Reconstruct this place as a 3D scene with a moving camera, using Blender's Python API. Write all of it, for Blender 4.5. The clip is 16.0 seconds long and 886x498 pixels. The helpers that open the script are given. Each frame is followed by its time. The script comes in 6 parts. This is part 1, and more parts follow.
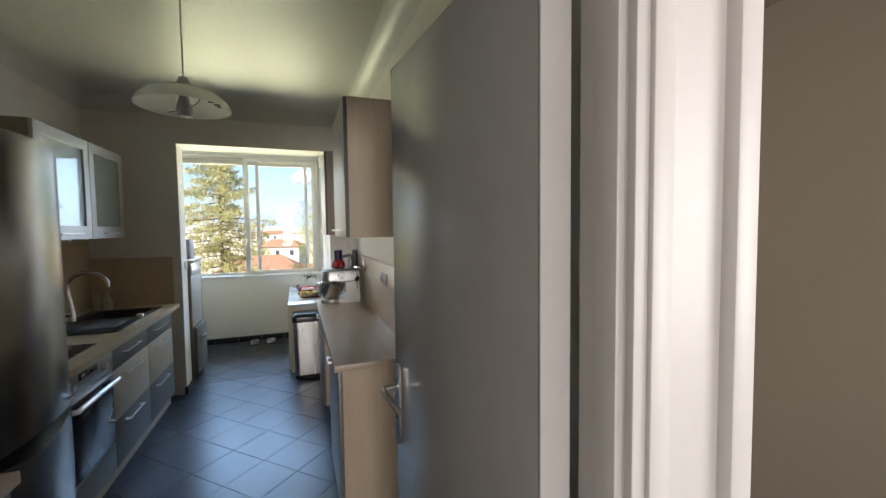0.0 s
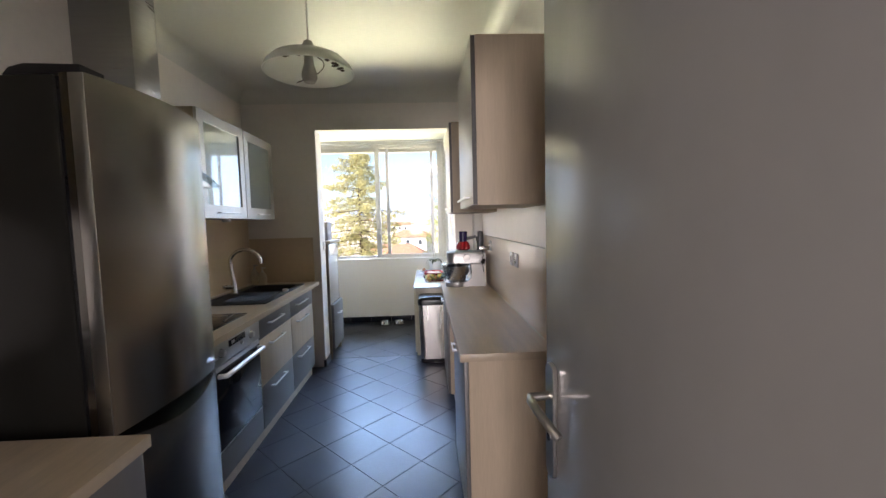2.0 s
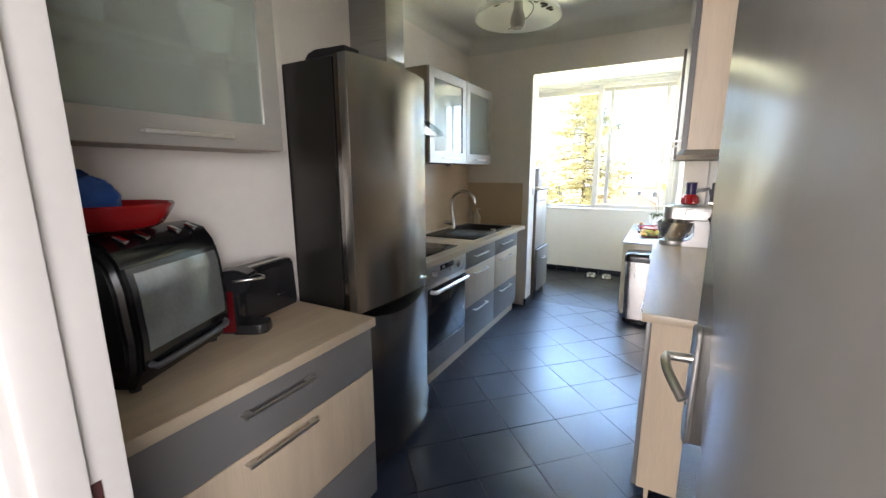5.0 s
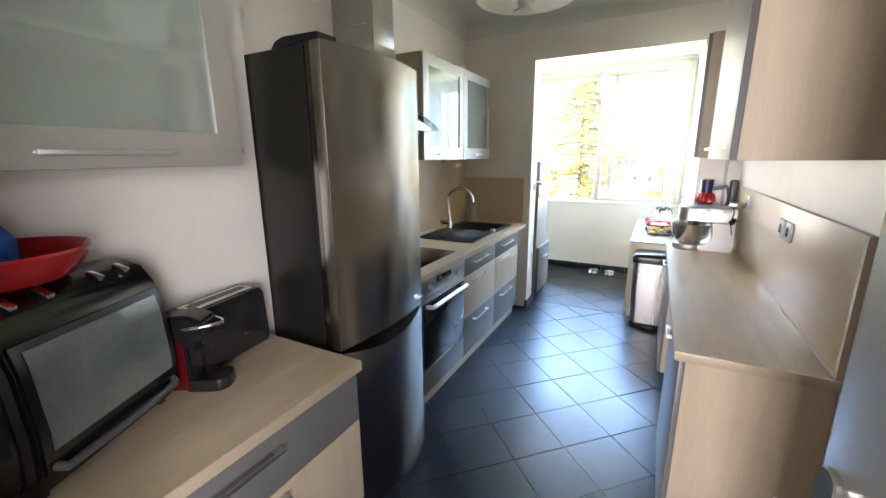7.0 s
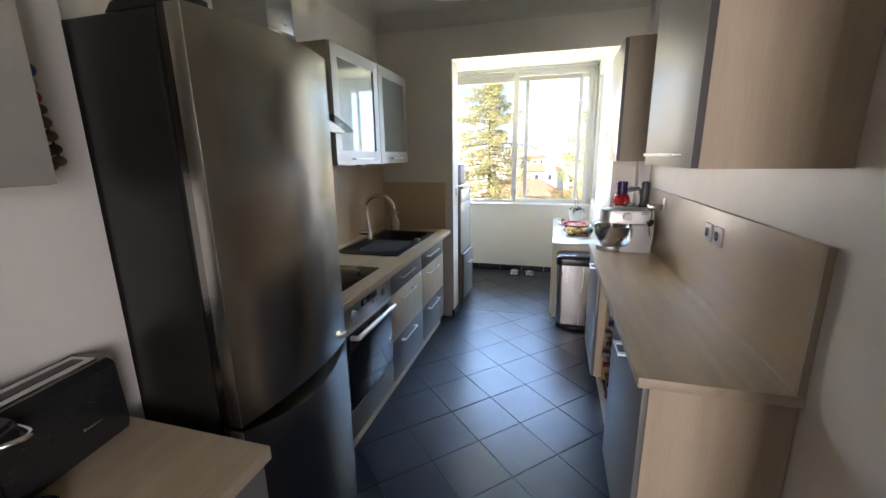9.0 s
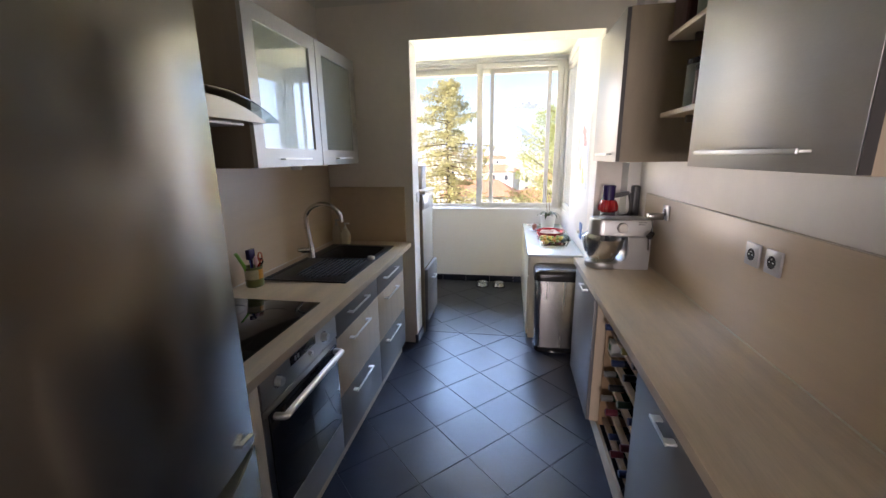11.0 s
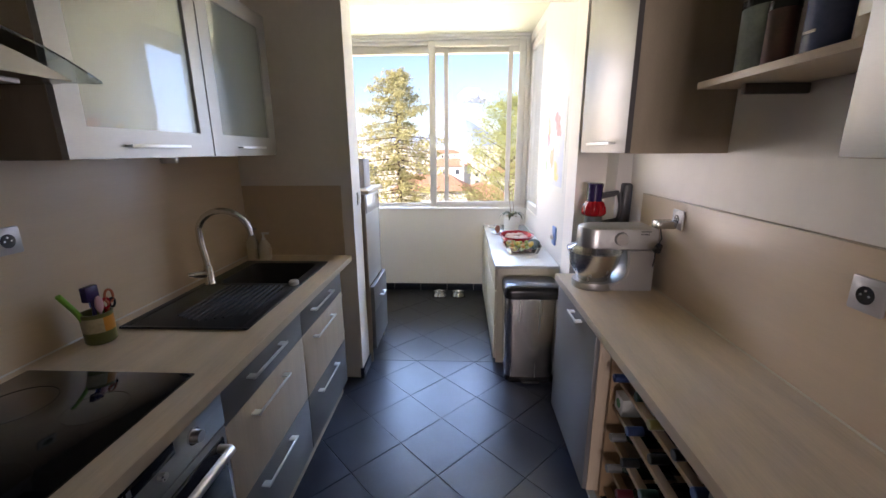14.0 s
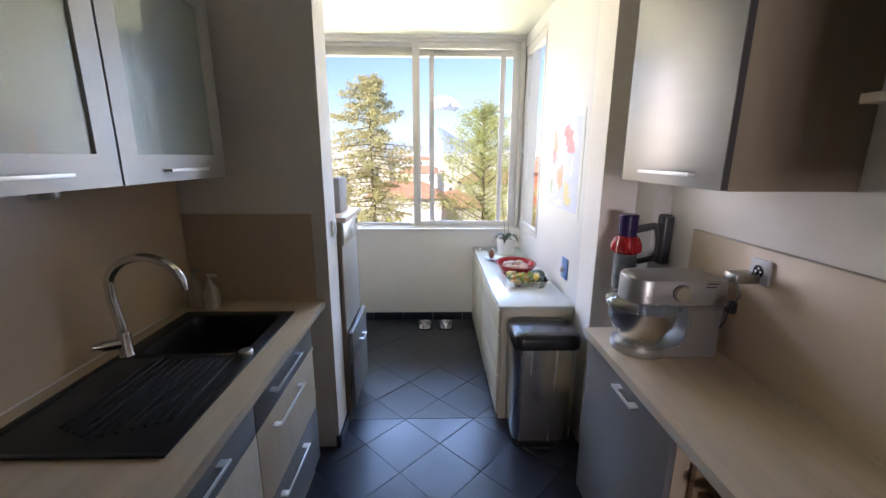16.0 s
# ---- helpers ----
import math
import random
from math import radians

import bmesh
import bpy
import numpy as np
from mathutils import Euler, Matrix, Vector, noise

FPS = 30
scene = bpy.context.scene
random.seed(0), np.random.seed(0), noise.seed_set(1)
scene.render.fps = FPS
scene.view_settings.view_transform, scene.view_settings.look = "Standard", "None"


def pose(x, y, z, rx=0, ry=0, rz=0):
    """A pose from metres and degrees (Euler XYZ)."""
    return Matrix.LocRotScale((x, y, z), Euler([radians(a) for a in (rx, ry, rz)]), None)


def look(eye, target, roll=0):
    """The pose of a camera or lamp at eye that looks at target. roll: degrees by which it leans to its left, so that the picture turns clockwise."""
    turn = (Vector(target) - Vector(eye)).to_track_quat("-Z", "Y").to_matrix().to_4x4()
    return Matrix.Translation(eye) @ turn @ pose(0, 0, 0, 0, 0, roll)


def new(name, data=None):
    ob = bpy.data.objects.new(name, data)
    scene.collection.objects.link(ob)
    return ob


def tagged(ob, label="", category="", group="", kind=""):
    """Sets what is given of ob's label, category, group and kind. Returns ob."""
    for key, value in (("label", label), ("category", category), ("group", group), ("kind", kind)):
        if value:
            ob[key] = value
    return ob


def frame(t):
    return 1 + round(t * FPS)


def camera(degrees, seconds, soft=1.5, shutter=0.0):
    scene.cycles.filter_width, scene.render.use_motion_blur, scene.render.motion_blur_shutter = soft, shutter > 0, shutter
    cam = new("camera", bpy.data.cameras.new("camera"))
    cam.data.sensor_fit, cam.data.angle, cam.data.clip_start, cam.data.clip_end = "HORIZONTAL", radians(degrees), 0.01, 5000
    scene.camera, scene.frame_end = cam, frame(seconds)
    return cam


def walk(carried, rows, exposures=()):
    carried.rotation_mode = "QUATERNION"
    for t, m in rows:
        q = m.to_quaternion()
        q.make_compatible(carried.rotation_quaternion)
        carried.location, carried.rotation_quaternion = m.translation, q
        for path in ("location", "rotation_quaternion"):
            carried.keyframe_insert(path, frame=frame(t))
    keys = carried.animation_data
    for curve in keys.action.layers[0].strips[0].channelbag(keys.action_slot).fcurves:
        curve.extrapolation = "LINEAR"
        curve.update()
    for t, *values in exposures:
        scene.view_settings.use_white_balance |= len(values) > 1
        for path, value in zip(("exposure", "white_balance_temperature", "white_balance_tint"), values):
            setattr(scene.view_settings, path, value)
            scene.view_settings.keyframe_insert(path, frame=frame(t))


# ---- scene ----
cam = camera(96.7, 16.0)
METRES, EYE, TILT, LEAN, TURN = 3.04, 1.52, 0.0, 0.0, -21.5
PATH = [
    (0, (1.102, 2.752, 1.581), (1.796, 4.625, 1.48), -0.7),
    (0.5, (1.07, 2.807, 1.574), (1.644, 4.72, 1.46), -0.7),
    (1, (1.036, 2.895, 1.558), (1.512, 4.833, 1.433), -0.6),
    (1.5, (1.063, 3.018, 1.53), (1.391, 4.986, 1.394), -0.7),
    (2, (1.124, 3.102, 1.477), (1.214, 5.095, 1.338), -1.5),
    (2.5, (1.172, 3.089, 1.466), (0.983, 5.075, 1.316), -0.7),
    (3, (1.207, 3.065, 1.464), (0.752, 5.002, 1.262), -1.0),
    (3.5, (1.233, 3.042, 1.46), (0.573, 4.911, 1.194), -0.6),
    (4, (1.278, 3.031, 1.467), (0.461, 4.827, 1.141), -0.6),
    (4.5, (1.299, 3.017, 1.47), (0.385, 4.758, 1.1), -0.6),
    (4.7, (1.298, 3.022, 1.463), (0.352, 4.745, 1.089), -0.2),
    (6.8, (1.151, 3.274, 1.548), (0.211, 4.979, 1.092), -0.4),
    (7, (1.145, 3.287, 1.562), (0.225, 5.004, 1.106), -0.5),
    (7.5, (1.077, 3.355, 1.578), (0.22, 5.104, 1.123), -0.6),
    (8, (1.001, 3.412, 1.581), (0.234, 5.202, 1.127), -0.9),
    (8.5, (0.97, 3.464, 1.583), (0.328, 5.302, 1.126), -0.4),
    (9, (0.975, 3.529, 1.585), (0.447, 5.403, 1.13), -0.8),
    (11.5, (0.774, 4.209, 1.58), (0.489, 6.136, 1.124), -0.5),
    (12, (0.753, 4.326, 1.581), (0.524, 6.26, 1.125), -0.4),
    (12.5, (0.772, 4.465, 1.566), (0.592, 6.404, 1.109), -0.5),
    (13, (0.787, 4.559, 1.52), (0.643, 6.499, 1.056), -0.4),
    (13.5, (0.789, 4.631, 1.519), (0.665, 6.569, 1.042), -0.4),
    (14, (0.74, 4.703, 1.559), (0.65, 6.641, 1.074), -0.4),
    (14.5, (0.671, 4.778, 1.574), (0.639, 6.717, 1.086), -0.3),
    (15, (0.636, 4.877, 1.596), (0.65, 6.818, 1.112), -0.5),
    (15.5, (0.655, 5.043, 1.624), (0.685, 6.987, 1.153), -0.5),
    (16, (0.598, 5.201, 1.627), (0.644, 7.149, 1.173), 0.2),
]
EXPOSURES = [(0.0, 1.05, 6200, 12), (2.0, 1.5, 6200, 20), (3.5, 2.05, 6100, 18), (4.6, 2.15, 6100, 14), (7.0, 2.55, 6000, 14), (8.0, 2.5, 6050, 14), (9.0, 1.7, 6100, 17), (11.5, 1.5, 6300, 24), (13.0, 1.4, 6300, 25), (14.5, 1.3, 6300, 26), (16.0, 1.15, 6000, 24)]
walk(cam, [(t, look(eye, target, roll)) for t, eye, target, roll in PATH], EXPOSURES)

# ---- light ----
world = bpy.data.worlds.new("sky")
scene.world = world
world.use_nodes = True
wn = world.node_tree.nodes
wl = world.node_tree.links
sky = wn.new("ShaderNodeTexSky")
sky.sky_type = "NISHITA"
sky.sun_disc = False
sky.sun_elevation = radians(38)
sky.sun_rotation = radians(215)
sky.air_density, sky.dust_density, sky.ozone_density = 1.0, 1.2, 2.5
wl.new(sky.outputs[0], wn["Background"].inputs[0])
wn["Background"].inputs[1].default_value = 0.105

sun = new("sun", bpy.data.lights.new("sun", "SUN"))
sun.data.energy, sun.data.angle, sun.data.color = 5.0, radians(0.53), (1.0, 0.93, 0.82)
sun.matrix_world = look((-10, -14, 13.5), (0, 0, 0))


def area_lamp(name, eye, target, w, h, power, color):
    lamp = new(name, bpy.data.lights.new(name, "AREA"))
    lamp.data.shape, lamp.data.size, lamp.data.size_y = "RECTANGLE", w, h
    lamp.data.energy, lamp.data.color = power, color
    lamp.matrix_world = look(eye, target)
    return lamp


# Added fill lamps outside, out of view, standing in for sky and garden light.
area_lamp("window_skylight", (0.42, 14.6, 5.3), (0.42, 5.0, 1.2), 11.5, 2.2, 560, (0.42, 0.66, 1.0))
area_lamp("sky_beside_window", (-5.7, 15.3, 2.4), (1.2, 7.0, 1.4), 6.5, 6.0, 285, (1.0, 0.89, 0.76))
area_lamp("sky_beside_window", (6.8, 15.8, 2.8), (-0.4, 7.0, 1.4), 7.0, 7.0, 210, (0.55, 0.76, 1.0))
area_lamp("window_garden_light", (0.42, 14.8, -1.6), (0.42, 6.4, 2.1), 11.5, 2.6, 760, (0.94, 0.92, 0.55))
# Added fill lamps in the unseen hall; no window is known there.
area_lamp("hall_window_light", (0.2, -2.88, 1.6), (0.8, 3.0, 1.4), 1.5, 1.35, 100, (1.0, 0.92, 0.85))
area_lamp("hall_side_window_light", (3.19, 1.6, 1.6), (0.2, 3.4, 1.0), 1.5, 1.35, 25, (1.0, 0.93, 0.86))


# ---- materials ----
def material(name, color, rough=0.5, metal=0.0, vary=0.08, scale=6.0, bump=0.05, fine=90.0, stretch=(1, 1, 1), color2=None, coat=0.0, per_object=0.0, spec=0.5, aniso=0.0, worn=0.07):
    m = bpy.data.materials.new(name)
    m.use_nodes = True
    n, l = m.node_tree.nodes, m.node_tree.links
    b = n["Principled BSDF"]
    b.inputs["Roughness"].default_value = rough
    b.inputs["Metallic"].default_value = metal
    b.inputs["Coat Weight"].default_value = coat
    b.inputs["Specular IOR Level"].default_value = spec
    if aniso:
        b.inputs["Anisotropic"].default_value = aniso
    tc = n.new("ShaderNodeTexCoord")
    mp = n.new("ShaderNodeMapping")
    mp.inputs["Scale"].default_value = stretch
    l.new(tc.outputs["Object"], mp.inputs["Vector"])
    big = n.new("ShaderNodeTexNoise")
    big.inputs["Scale"].default_value, big.inputs["Detail"].default_value = scale, 4
    l.new(mp.outputs[0], big.inputs["Vector"])
    small = n.new("ShaderNodeTexNoise")
    small.inputs["Scale"].default_value, small.inputs["Detail"].default_value = fine, 3
    l.new(mp.outputs[0], small.inputs["Vector"])
    ramp = n.new("ShaderNodeMix")
    ramp.data_type = "RGBA"
    c2 = color2 or tuple(c * (1 - 2.2 * vary) for c in color)
    ramp.inputs["A"].default_value = (*c2, 1)
    ramp.inputs["B"].default_value = (*tuple(min(1, c * (1 + vary * 0.5)) for c in color), 1)
    add = n.new("ShaderNodeMath")
    add.operation = "MULTIPLY_ADD"
    l.new(small.outputs[0], add.inputs[0])
    add.inputs[1].default_value = 0.5
    l.new(big.outputs[0], add.inputs[2])
    sub = n.new("ShaderNodeMapRange")
    sub.inputs[1].default_value, sub.inputs[2].default_value = 0.45, 1.05
    l.new(add.outputs[0], sub.inputs[0])
    l.new(sub.outputs[0], ramp.inputs["Factor"])
    out = ramp.outputs["Result"]
    if per_object:
        info = n.new("ShaderNodeObjectInfo")
        mr = n.new("ShaderNodeMapRange")
        mr.inputs[3].default_value, mr.inputs[4].default_value = 1 - per_object, 1 + per_object
        l.new(info.outputs["Random"], mr.inputs[0])
        hsv = n.new("ShaderNodeHueSaturation")
        l.new(mr.outputs[0], hsv.inputs["Value"])
        l.new(out, hsv.inputs["Color"])
        out = hsv.outputs[0]
    l.new(out, b.inputs["Base Color"])
    if bump:
        bp = n.new("ShaderNodeBump")
        bp.inputs["Strength"].default_value, bp.inputs["Distance"].default_value = bump, 0.004
        l.new(add.outputs[0], bp.inputs["Height"])
        l.new(bp.outputs[0], b.inputs["Normal"])
    rr = n.new("ShaderNodeMapRange")
    rr.inputs[3].default_value, rr.inputs[4].default_value = max(0, rough - worn), min(1, rough + worn)
    l.new(big.outputs[0], rr.inputs[0])
    l.new(rr.outputs[0], b.inputs["Roughness"])
    return m


def glass(name, color=(1, 1, 1), rough=0.0):
    m = bpy.data.materials.new(name)
    m.use_nodes = True
    b = m.node_tree.nodes["Principled BSDF"]
    b.inputs["Base Color"].default_value = (*color, 1)
    b.inputs["Roughness"].default_value = rough
    b.inputs["Transmission Weight"].default_value = 1
    b.inputs["IOR"].default_value = 1.45
    return m


WALL = material("wall_paint", (0.86, 0.81, 0.76), 0.75, vary=0.03, scale=3, bump=0.25, fine=25)
WALLR = material("glossy_wall_paint", (0.86, 0.81, 0.75), 0.36, vary=0.04, scale=2.2, bump=0.55, fine=11, spec=0.6)
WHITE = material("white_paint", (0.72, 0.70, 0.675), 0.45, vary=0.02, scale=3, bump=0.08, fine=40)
# White paint darkened to offset the hall lamps' brightness on lining and doorway wall.
FRAMEW = material("dimmed_white_paint", (0.60, 0.58, 0.56), 0.42, vary=0.03, scale=3, bump=0.10, fine=40)
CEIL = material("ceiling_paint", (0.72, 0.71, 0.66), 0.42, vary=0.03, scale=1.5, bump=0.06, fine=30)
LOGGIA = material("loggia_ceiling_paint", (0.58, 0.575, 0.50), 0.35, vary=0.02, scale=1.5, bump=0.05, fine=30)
DOORP = material("grey_door_paint", (0.31, 0.30, 0.29), 0.2, vary=0.05, scale=2.4, bump=0.5, fine=14, stretch=(1, 1, 0.6))
HALLP = material("taupe_wall_paint", (0.34, 0.30, 0.24), 0.7, vary=0.03, scale=2, bump=0.15, fine=40)
# Blue of the reflected sky is put into the dark slate's base colour.
TILE = material("sky_tinted_slate_tile", (0.016, 0.020, 0.036), 0.30, vary=0.15, scale=5, bump=0.12, fine=70, per_object=0.12, spec=0.45)
TILE2 = material("loggia_tile", (0.024, 0.025, 0.030), 0.45, vary=0.15, scale=5, bump=0.15, fine=70, per_object=0.1)
GROUT = material("grout", (0.035, 0.037, 0.042), 0.8, bump=0.1)
GROUT2 = material("pale_grout", (0.07, 0.068, 0.066), 0.8, bump=0.1)
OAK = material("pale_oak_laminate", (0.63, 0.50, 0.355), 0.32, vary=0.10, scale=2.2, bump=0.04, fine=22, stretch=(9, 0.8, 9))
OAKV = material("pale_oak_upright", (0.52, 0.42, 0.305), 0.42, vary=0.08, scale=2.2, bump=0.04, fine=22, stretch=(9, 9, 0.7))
SPLASH = material("oak_splashback", (0.62, 0.485, 0.34), 0.30, vary=0.03, scale=2.2, worn=0.008, bump=0.01, fine=22, stretch=(9, 0.8, 9))
GREYF = material("grey_front", (0.155, 0.15, 0.148), 0.35, vary=0.04, scale=3, bump=0.03)
ALU = material("brushed_aluminium_front", (0.50, 0.485, 0.46), 0.36, metal=0.55, vary=0.04, scale=3, bump=0.03, fine=60, stretch=(1, 1, 6))
CARC = material("carcass_taupe", (0.33, 0.265, 0.19), 0.5, vary=0.08, scale=3, bump=0.03, stretch=(6, 6, 1))
CHROME = material("chrome", (0.75, 0.75, 0.75), 0.16, metal=1, vary=0.02, bump=0)
NICKEL = material("satin_nickel", (0.66, 0.64, 0.61), 0.3, metal=1, vary=0.03, bump=0.02)
SATIN = material("satin_aluminium", (0.78, 0.77, 0.75), 0.34, metal=0.9, vary=0.02, bump=0)
STEEL = material("brushed_steel", (0.42, 0.41, 0.40), 0.3, metal=1, vary=0.05, scale=4, bump=0.03, fine=120, stretch=(1, 1, 14), aniso=0.5)
FRIDGE_STEEL = material("dark_brushed_steel", (0.36, 0.35, 0.33), 0.22, metal=1, vary=0.02, scale=2, bump=0.012, fine=260, stretch=(1, 1, 0.05))
FRIDGE_SIDE = material("anthracite_side", (0.024, 0.023, 0.020), 0.33, vary=0.08, scale=8, bump=0.25, fine=300)
BIN_STEEL = material("bin_steel", (0.74, 0.72, 0.69), 0.27, metal=1, vary=0.02, scale=4, bump=0.004, fine=120, stretch=(10, 10, 0.3), worn=0.015)
BLACK = material("black_plastic", (0.018, 0.018, 0.020), 0.22, vary=0.08, bump=0.02)
BLACKM = material("matt_black", (0.017, 0.017, 0.019), 0.4, vary=0.1, bump=0.06, fine=300)
HOBG = material("black_ceramic_glass", (0.006, 0.006, 0.007), 0.05, vary=0.02, bump=0)
OVENG = material("oven_glass", (0.010, 0.011, 0.014), 0.06, vary=0.02, bump=0)
SINKM = material("black_composite", (0.013, 0.012, 0.014), 0.45, vary=0.2, bump=0.15, fine=400)
FRAMEM = material("window_aluminium", (0.62, 0.60, 0.57), 0.4, vary=0.03, bump=0.02)
CREAM = material("cream_lacquer", (0.62, 0.57, 0.44), 0.35, vary=0.03, bump=0.02)
RED = material("red_plastic", (0.36, 0.008, 0.012), 0.22, vary=0.05, bump=0.01, coat=0.3)
BLUE = material("blue_plastic", (0.015, 0.09, 0.42), 0.35, vary=0.05, bump=0.01)
GLASS = glass("clear_glass")
FROST = glass("frosted_glass", (0.74, 0.84, 0.78), 0.22)
FROST.node_tree.nodes["Principled BSDF"].inputs["Transmission Weight"].default_value = 0.74
FROST.node_tree.nodes["Principled BSDF"].inputs["Coat IOR"].default_value = 1.9
FROST.node_tree.nodes["Principled BSDF"].inputs["Coat Weight"].default_value = 1.0
FROST.node_tree.nodes["Principled BSDF"].inputs["Coat Roughness"].default_value = 0.02
PANE = glass("window_glass")
PANE.node_tree.nodes["Principled BSDF"].inputs["IOR"].default_value = 1.2


# ---- builders ----
def link(name, bm, mat, parent=None, label="", smooth=False):
    me = bpy.data.meshes.new(name)
    bm.normal_update()
    bm.to_mesh(me)
    bm.free()
    if isinstance(mat, (list, tuple)):
        for m in mat:
            me.materials.append(m)
    else:
        me.materials.append(mat)
    if smooth:
        for p in me.polygons:
            p.use_smooth = True
        me.set_sharp_from_angle(angle=radians(38))
    ob = new(name, me)
    if parent:
        ob.parent = parent
    if label:
        tagged(ob, label)
    return ob


def thing(name, label, category, group="", at=(0, 0, 0), rz=0):
    ob = new(name)
    ob.empty_display_size = 0.05
    ob.matrix_world = pose(*at, 0, 0, rz)
    return tagged(ob, label, category, group)


def box(bm, x0, x1, y0, y1, z0, z1, bevel=0.0, seg=2):
    r = bmesh.ops.create_cube(bm, size=1, matrix=Matrix.Translation(((x0 + x1) / 2, (y0 + y1) / 2, (z0 + z1) / 2)) @ Matrix.Diagonal((abs(x1 - x0), abs(y1 - y0), abs(z1 - z0), 1)))
    if bevel:
        es = {e for v in r["verts"] for e in v.link_edges}
        bmesh.ops.bevel(bm, geom=list(es), offset=bevel, segments=seg, affect="EDGES", profile=0.5, clamp_overlap=True)


def boxp(name, x0, x1, y0, y1, z0, z1, mat, parent=None, bevel=0.0, label="", seg=2):
    bm = bmesh.new()
    box(bm, x0, x1, y0, y1, z0, z1, bevel, seg)
    return link(name, bm, mat, parent, label, smooth=bevel > 0)


def boxes(name, rows, mat, parent=None, bevel=0.0, label=""):
    bm = bmesh.new()
    for r in rows:
        box(bm, *r, bevel)
    return link(name, bm, mat, parent, label, smooth=bevel > 0)


def cyl(bm, a, b, r1, r2=None, seg=20, caps=True):
    a, b = Vector(a), Vector(b)
    d = b - a
    q = d.to_track_quat("Z", "Y").to_matrix().to_4x4()
    return bmesh.ops.create_cone(bm, cap_ends=caps, segments=seg, radius1=r1, radius2=r1 if r2 is None else r2, depth=d.length, matrix=Matrix.Translation((a + b) / 2) @ q)


def lathe(bm, profile, center=(0, 0, 0), seg=32):
    """Turns (radius, height) pairs round the z axis."""
    rings = []
    for r, z in profile:
        if r < 1e-5:
            rings.append([bm.verts.new((center[0], center[1], center[2] + z))])
        else:
            rings.append([bm.verts.new((center[0] + r * math.cos(2 * math.pi * i / seg), center[1] + r * math.sin(2 * math.pi * i / seg), center[2] + z)) for i in range(seg)])
    for a, b in zip(rings, rings[1:]):
        for i in range(seg):
            j = (i + 1) % seg
            if len(a) == 1 and len(b) > 1:
                bm.faces.new((a[0], b[j], b[i]))
            elif len(b) == 1 and len(a) > 1:
                bm.faces.new((a[i], a[j], b[0]))
            elif len(a) > 1:
                bm.faces.new((a[i], a[j], b[j], b[i]))
    bmesh.ops.recalc_face_normals(bm, faces=bm.faces)


def tube(bm, pts, r, seg=12):
    """A round bar along a run of points."""
    pts = [Vector(p) for p in pts]
    rings = []
    side = None
    for i, p in enumerate(pts):
        d = (pts[min(i + 1, len(pts) - 1)] - pts[max(i - 1, 0)]).normalized()
        if side is None:
            side = d.orthogonal().normalized()
        side = (side - d * side.dot(d)).normalized()
        up = d.cross(side)
        rings.append([bm.verts.new(p + r * (math.cos(2 * math.pi * k / seg) * side + math.sin(2 * math.pi * k / seg) * up)) for k in range(seg)])
    for a, b in zip(rings, rings[1:]):
        for i in range(seg):
            j = (i + 1) % seg
            bm.faces.new((a[i], a[j], b[j], b[i]))
    bm.faces.new(rings[0][::-1])
    bm.faces.new(rings[-1])


def prism(bm, outline, axis, a, b):
    """A solid from a closed outline of (u, v), drawn out along an axis from a to b."""
    def at(u, v, w):
        return {"x": (w, u, v), "y": (u, w, v), "z": (u, v, w)}[axis]
    lo = [bm.verts.new(at(u, v, a)) for u, v in outline]
    hi = [bm.verts.new(at(u, v, b)) for u, v in outline]
    n = len(outline)
    for i in range(n):
        bm.faces.new((lo[i], lo[(i + 1) % n], hi[(i + 1) % n], hi[i]))
    bm.faces.new(lo[::-1])
    bm.faces.new(hi)
    bmesh.ops.recalc_face_normals(bm, faces=bm.faces)


def rounded_rect(w, d, r, n=6):
    out = []
    for cx, cy, a0 in ((w / 2 - r, d / 2 - r, 0), (-w / 2 + r, d / 2 - r, 90), (-w / 2 + r, -d / 2 + r, 180), (w / 2 - r, -d / 2 + r, 270)):
        for k in range(n + 1):
            a = radians(a0 + 90 * k / n)
            out.append((cx + r * math.cos(a), cy + r * math.sin(a)))
    return out


def loft(bm, sections, close=True):
    """A solid through rings of equal length, each a list of points."""
    rings = [[bm.verts.new(p) for p in s_] for s_ in sections]
    n = len(rings[0])
    for a, b in zip(rings, rings[1:]):
        for i in range(n):
            bm.faces.new((a[i], a[(i + 1) % n], b[(i + 1) % n], b[i]))
    if close:
        bm.faces.new(rings[0][::-1])
        bm.faces.new(rings[-1])
    bmesh.ops.recalc_face_normals(bm, faces=bm.faces)


def wall(name, rows, mat, label="", category="wall"):
    return tagged(boxes(name, rows, mat), label, category, kind="structure")


# ---- structure ----
XL, XR, YD, YE, ZC = -0.66, 1.70, 3.24, 7.17, 2.80
XN = -0.19
LYW, LZC = 9.00, 2.69
wall("wall_left", [(XL - 0.15, XL, 4.86, YE + 0.15, 0, ZC + 0.1), (XL - 0.15, XN, YD, 4.295, 0, ZC + 0.1), (XL - 0.15, XL, 4.295, 4.86, 0, ZC + 0.1)], WALL, "cream painted plaster wall")
wall("wall_right", [(XR, XR + 0.15, YD, YE, 0, ZC + 0.1)], WALLR, "cream rough-plastered wall")
wall("wall_end", [(XL, 0.055, YE, YE + 0.20, 0, ZC + 0.1), (0.055, 1.44, YE, YE + 0.22, 2.42, ZC + 0.1), (1.44, XR + 0.15, YE, YE + 0.22, 0, ZC + 0.1)], WALL, "cream painted wall with a wide opening to the glazed balcony")
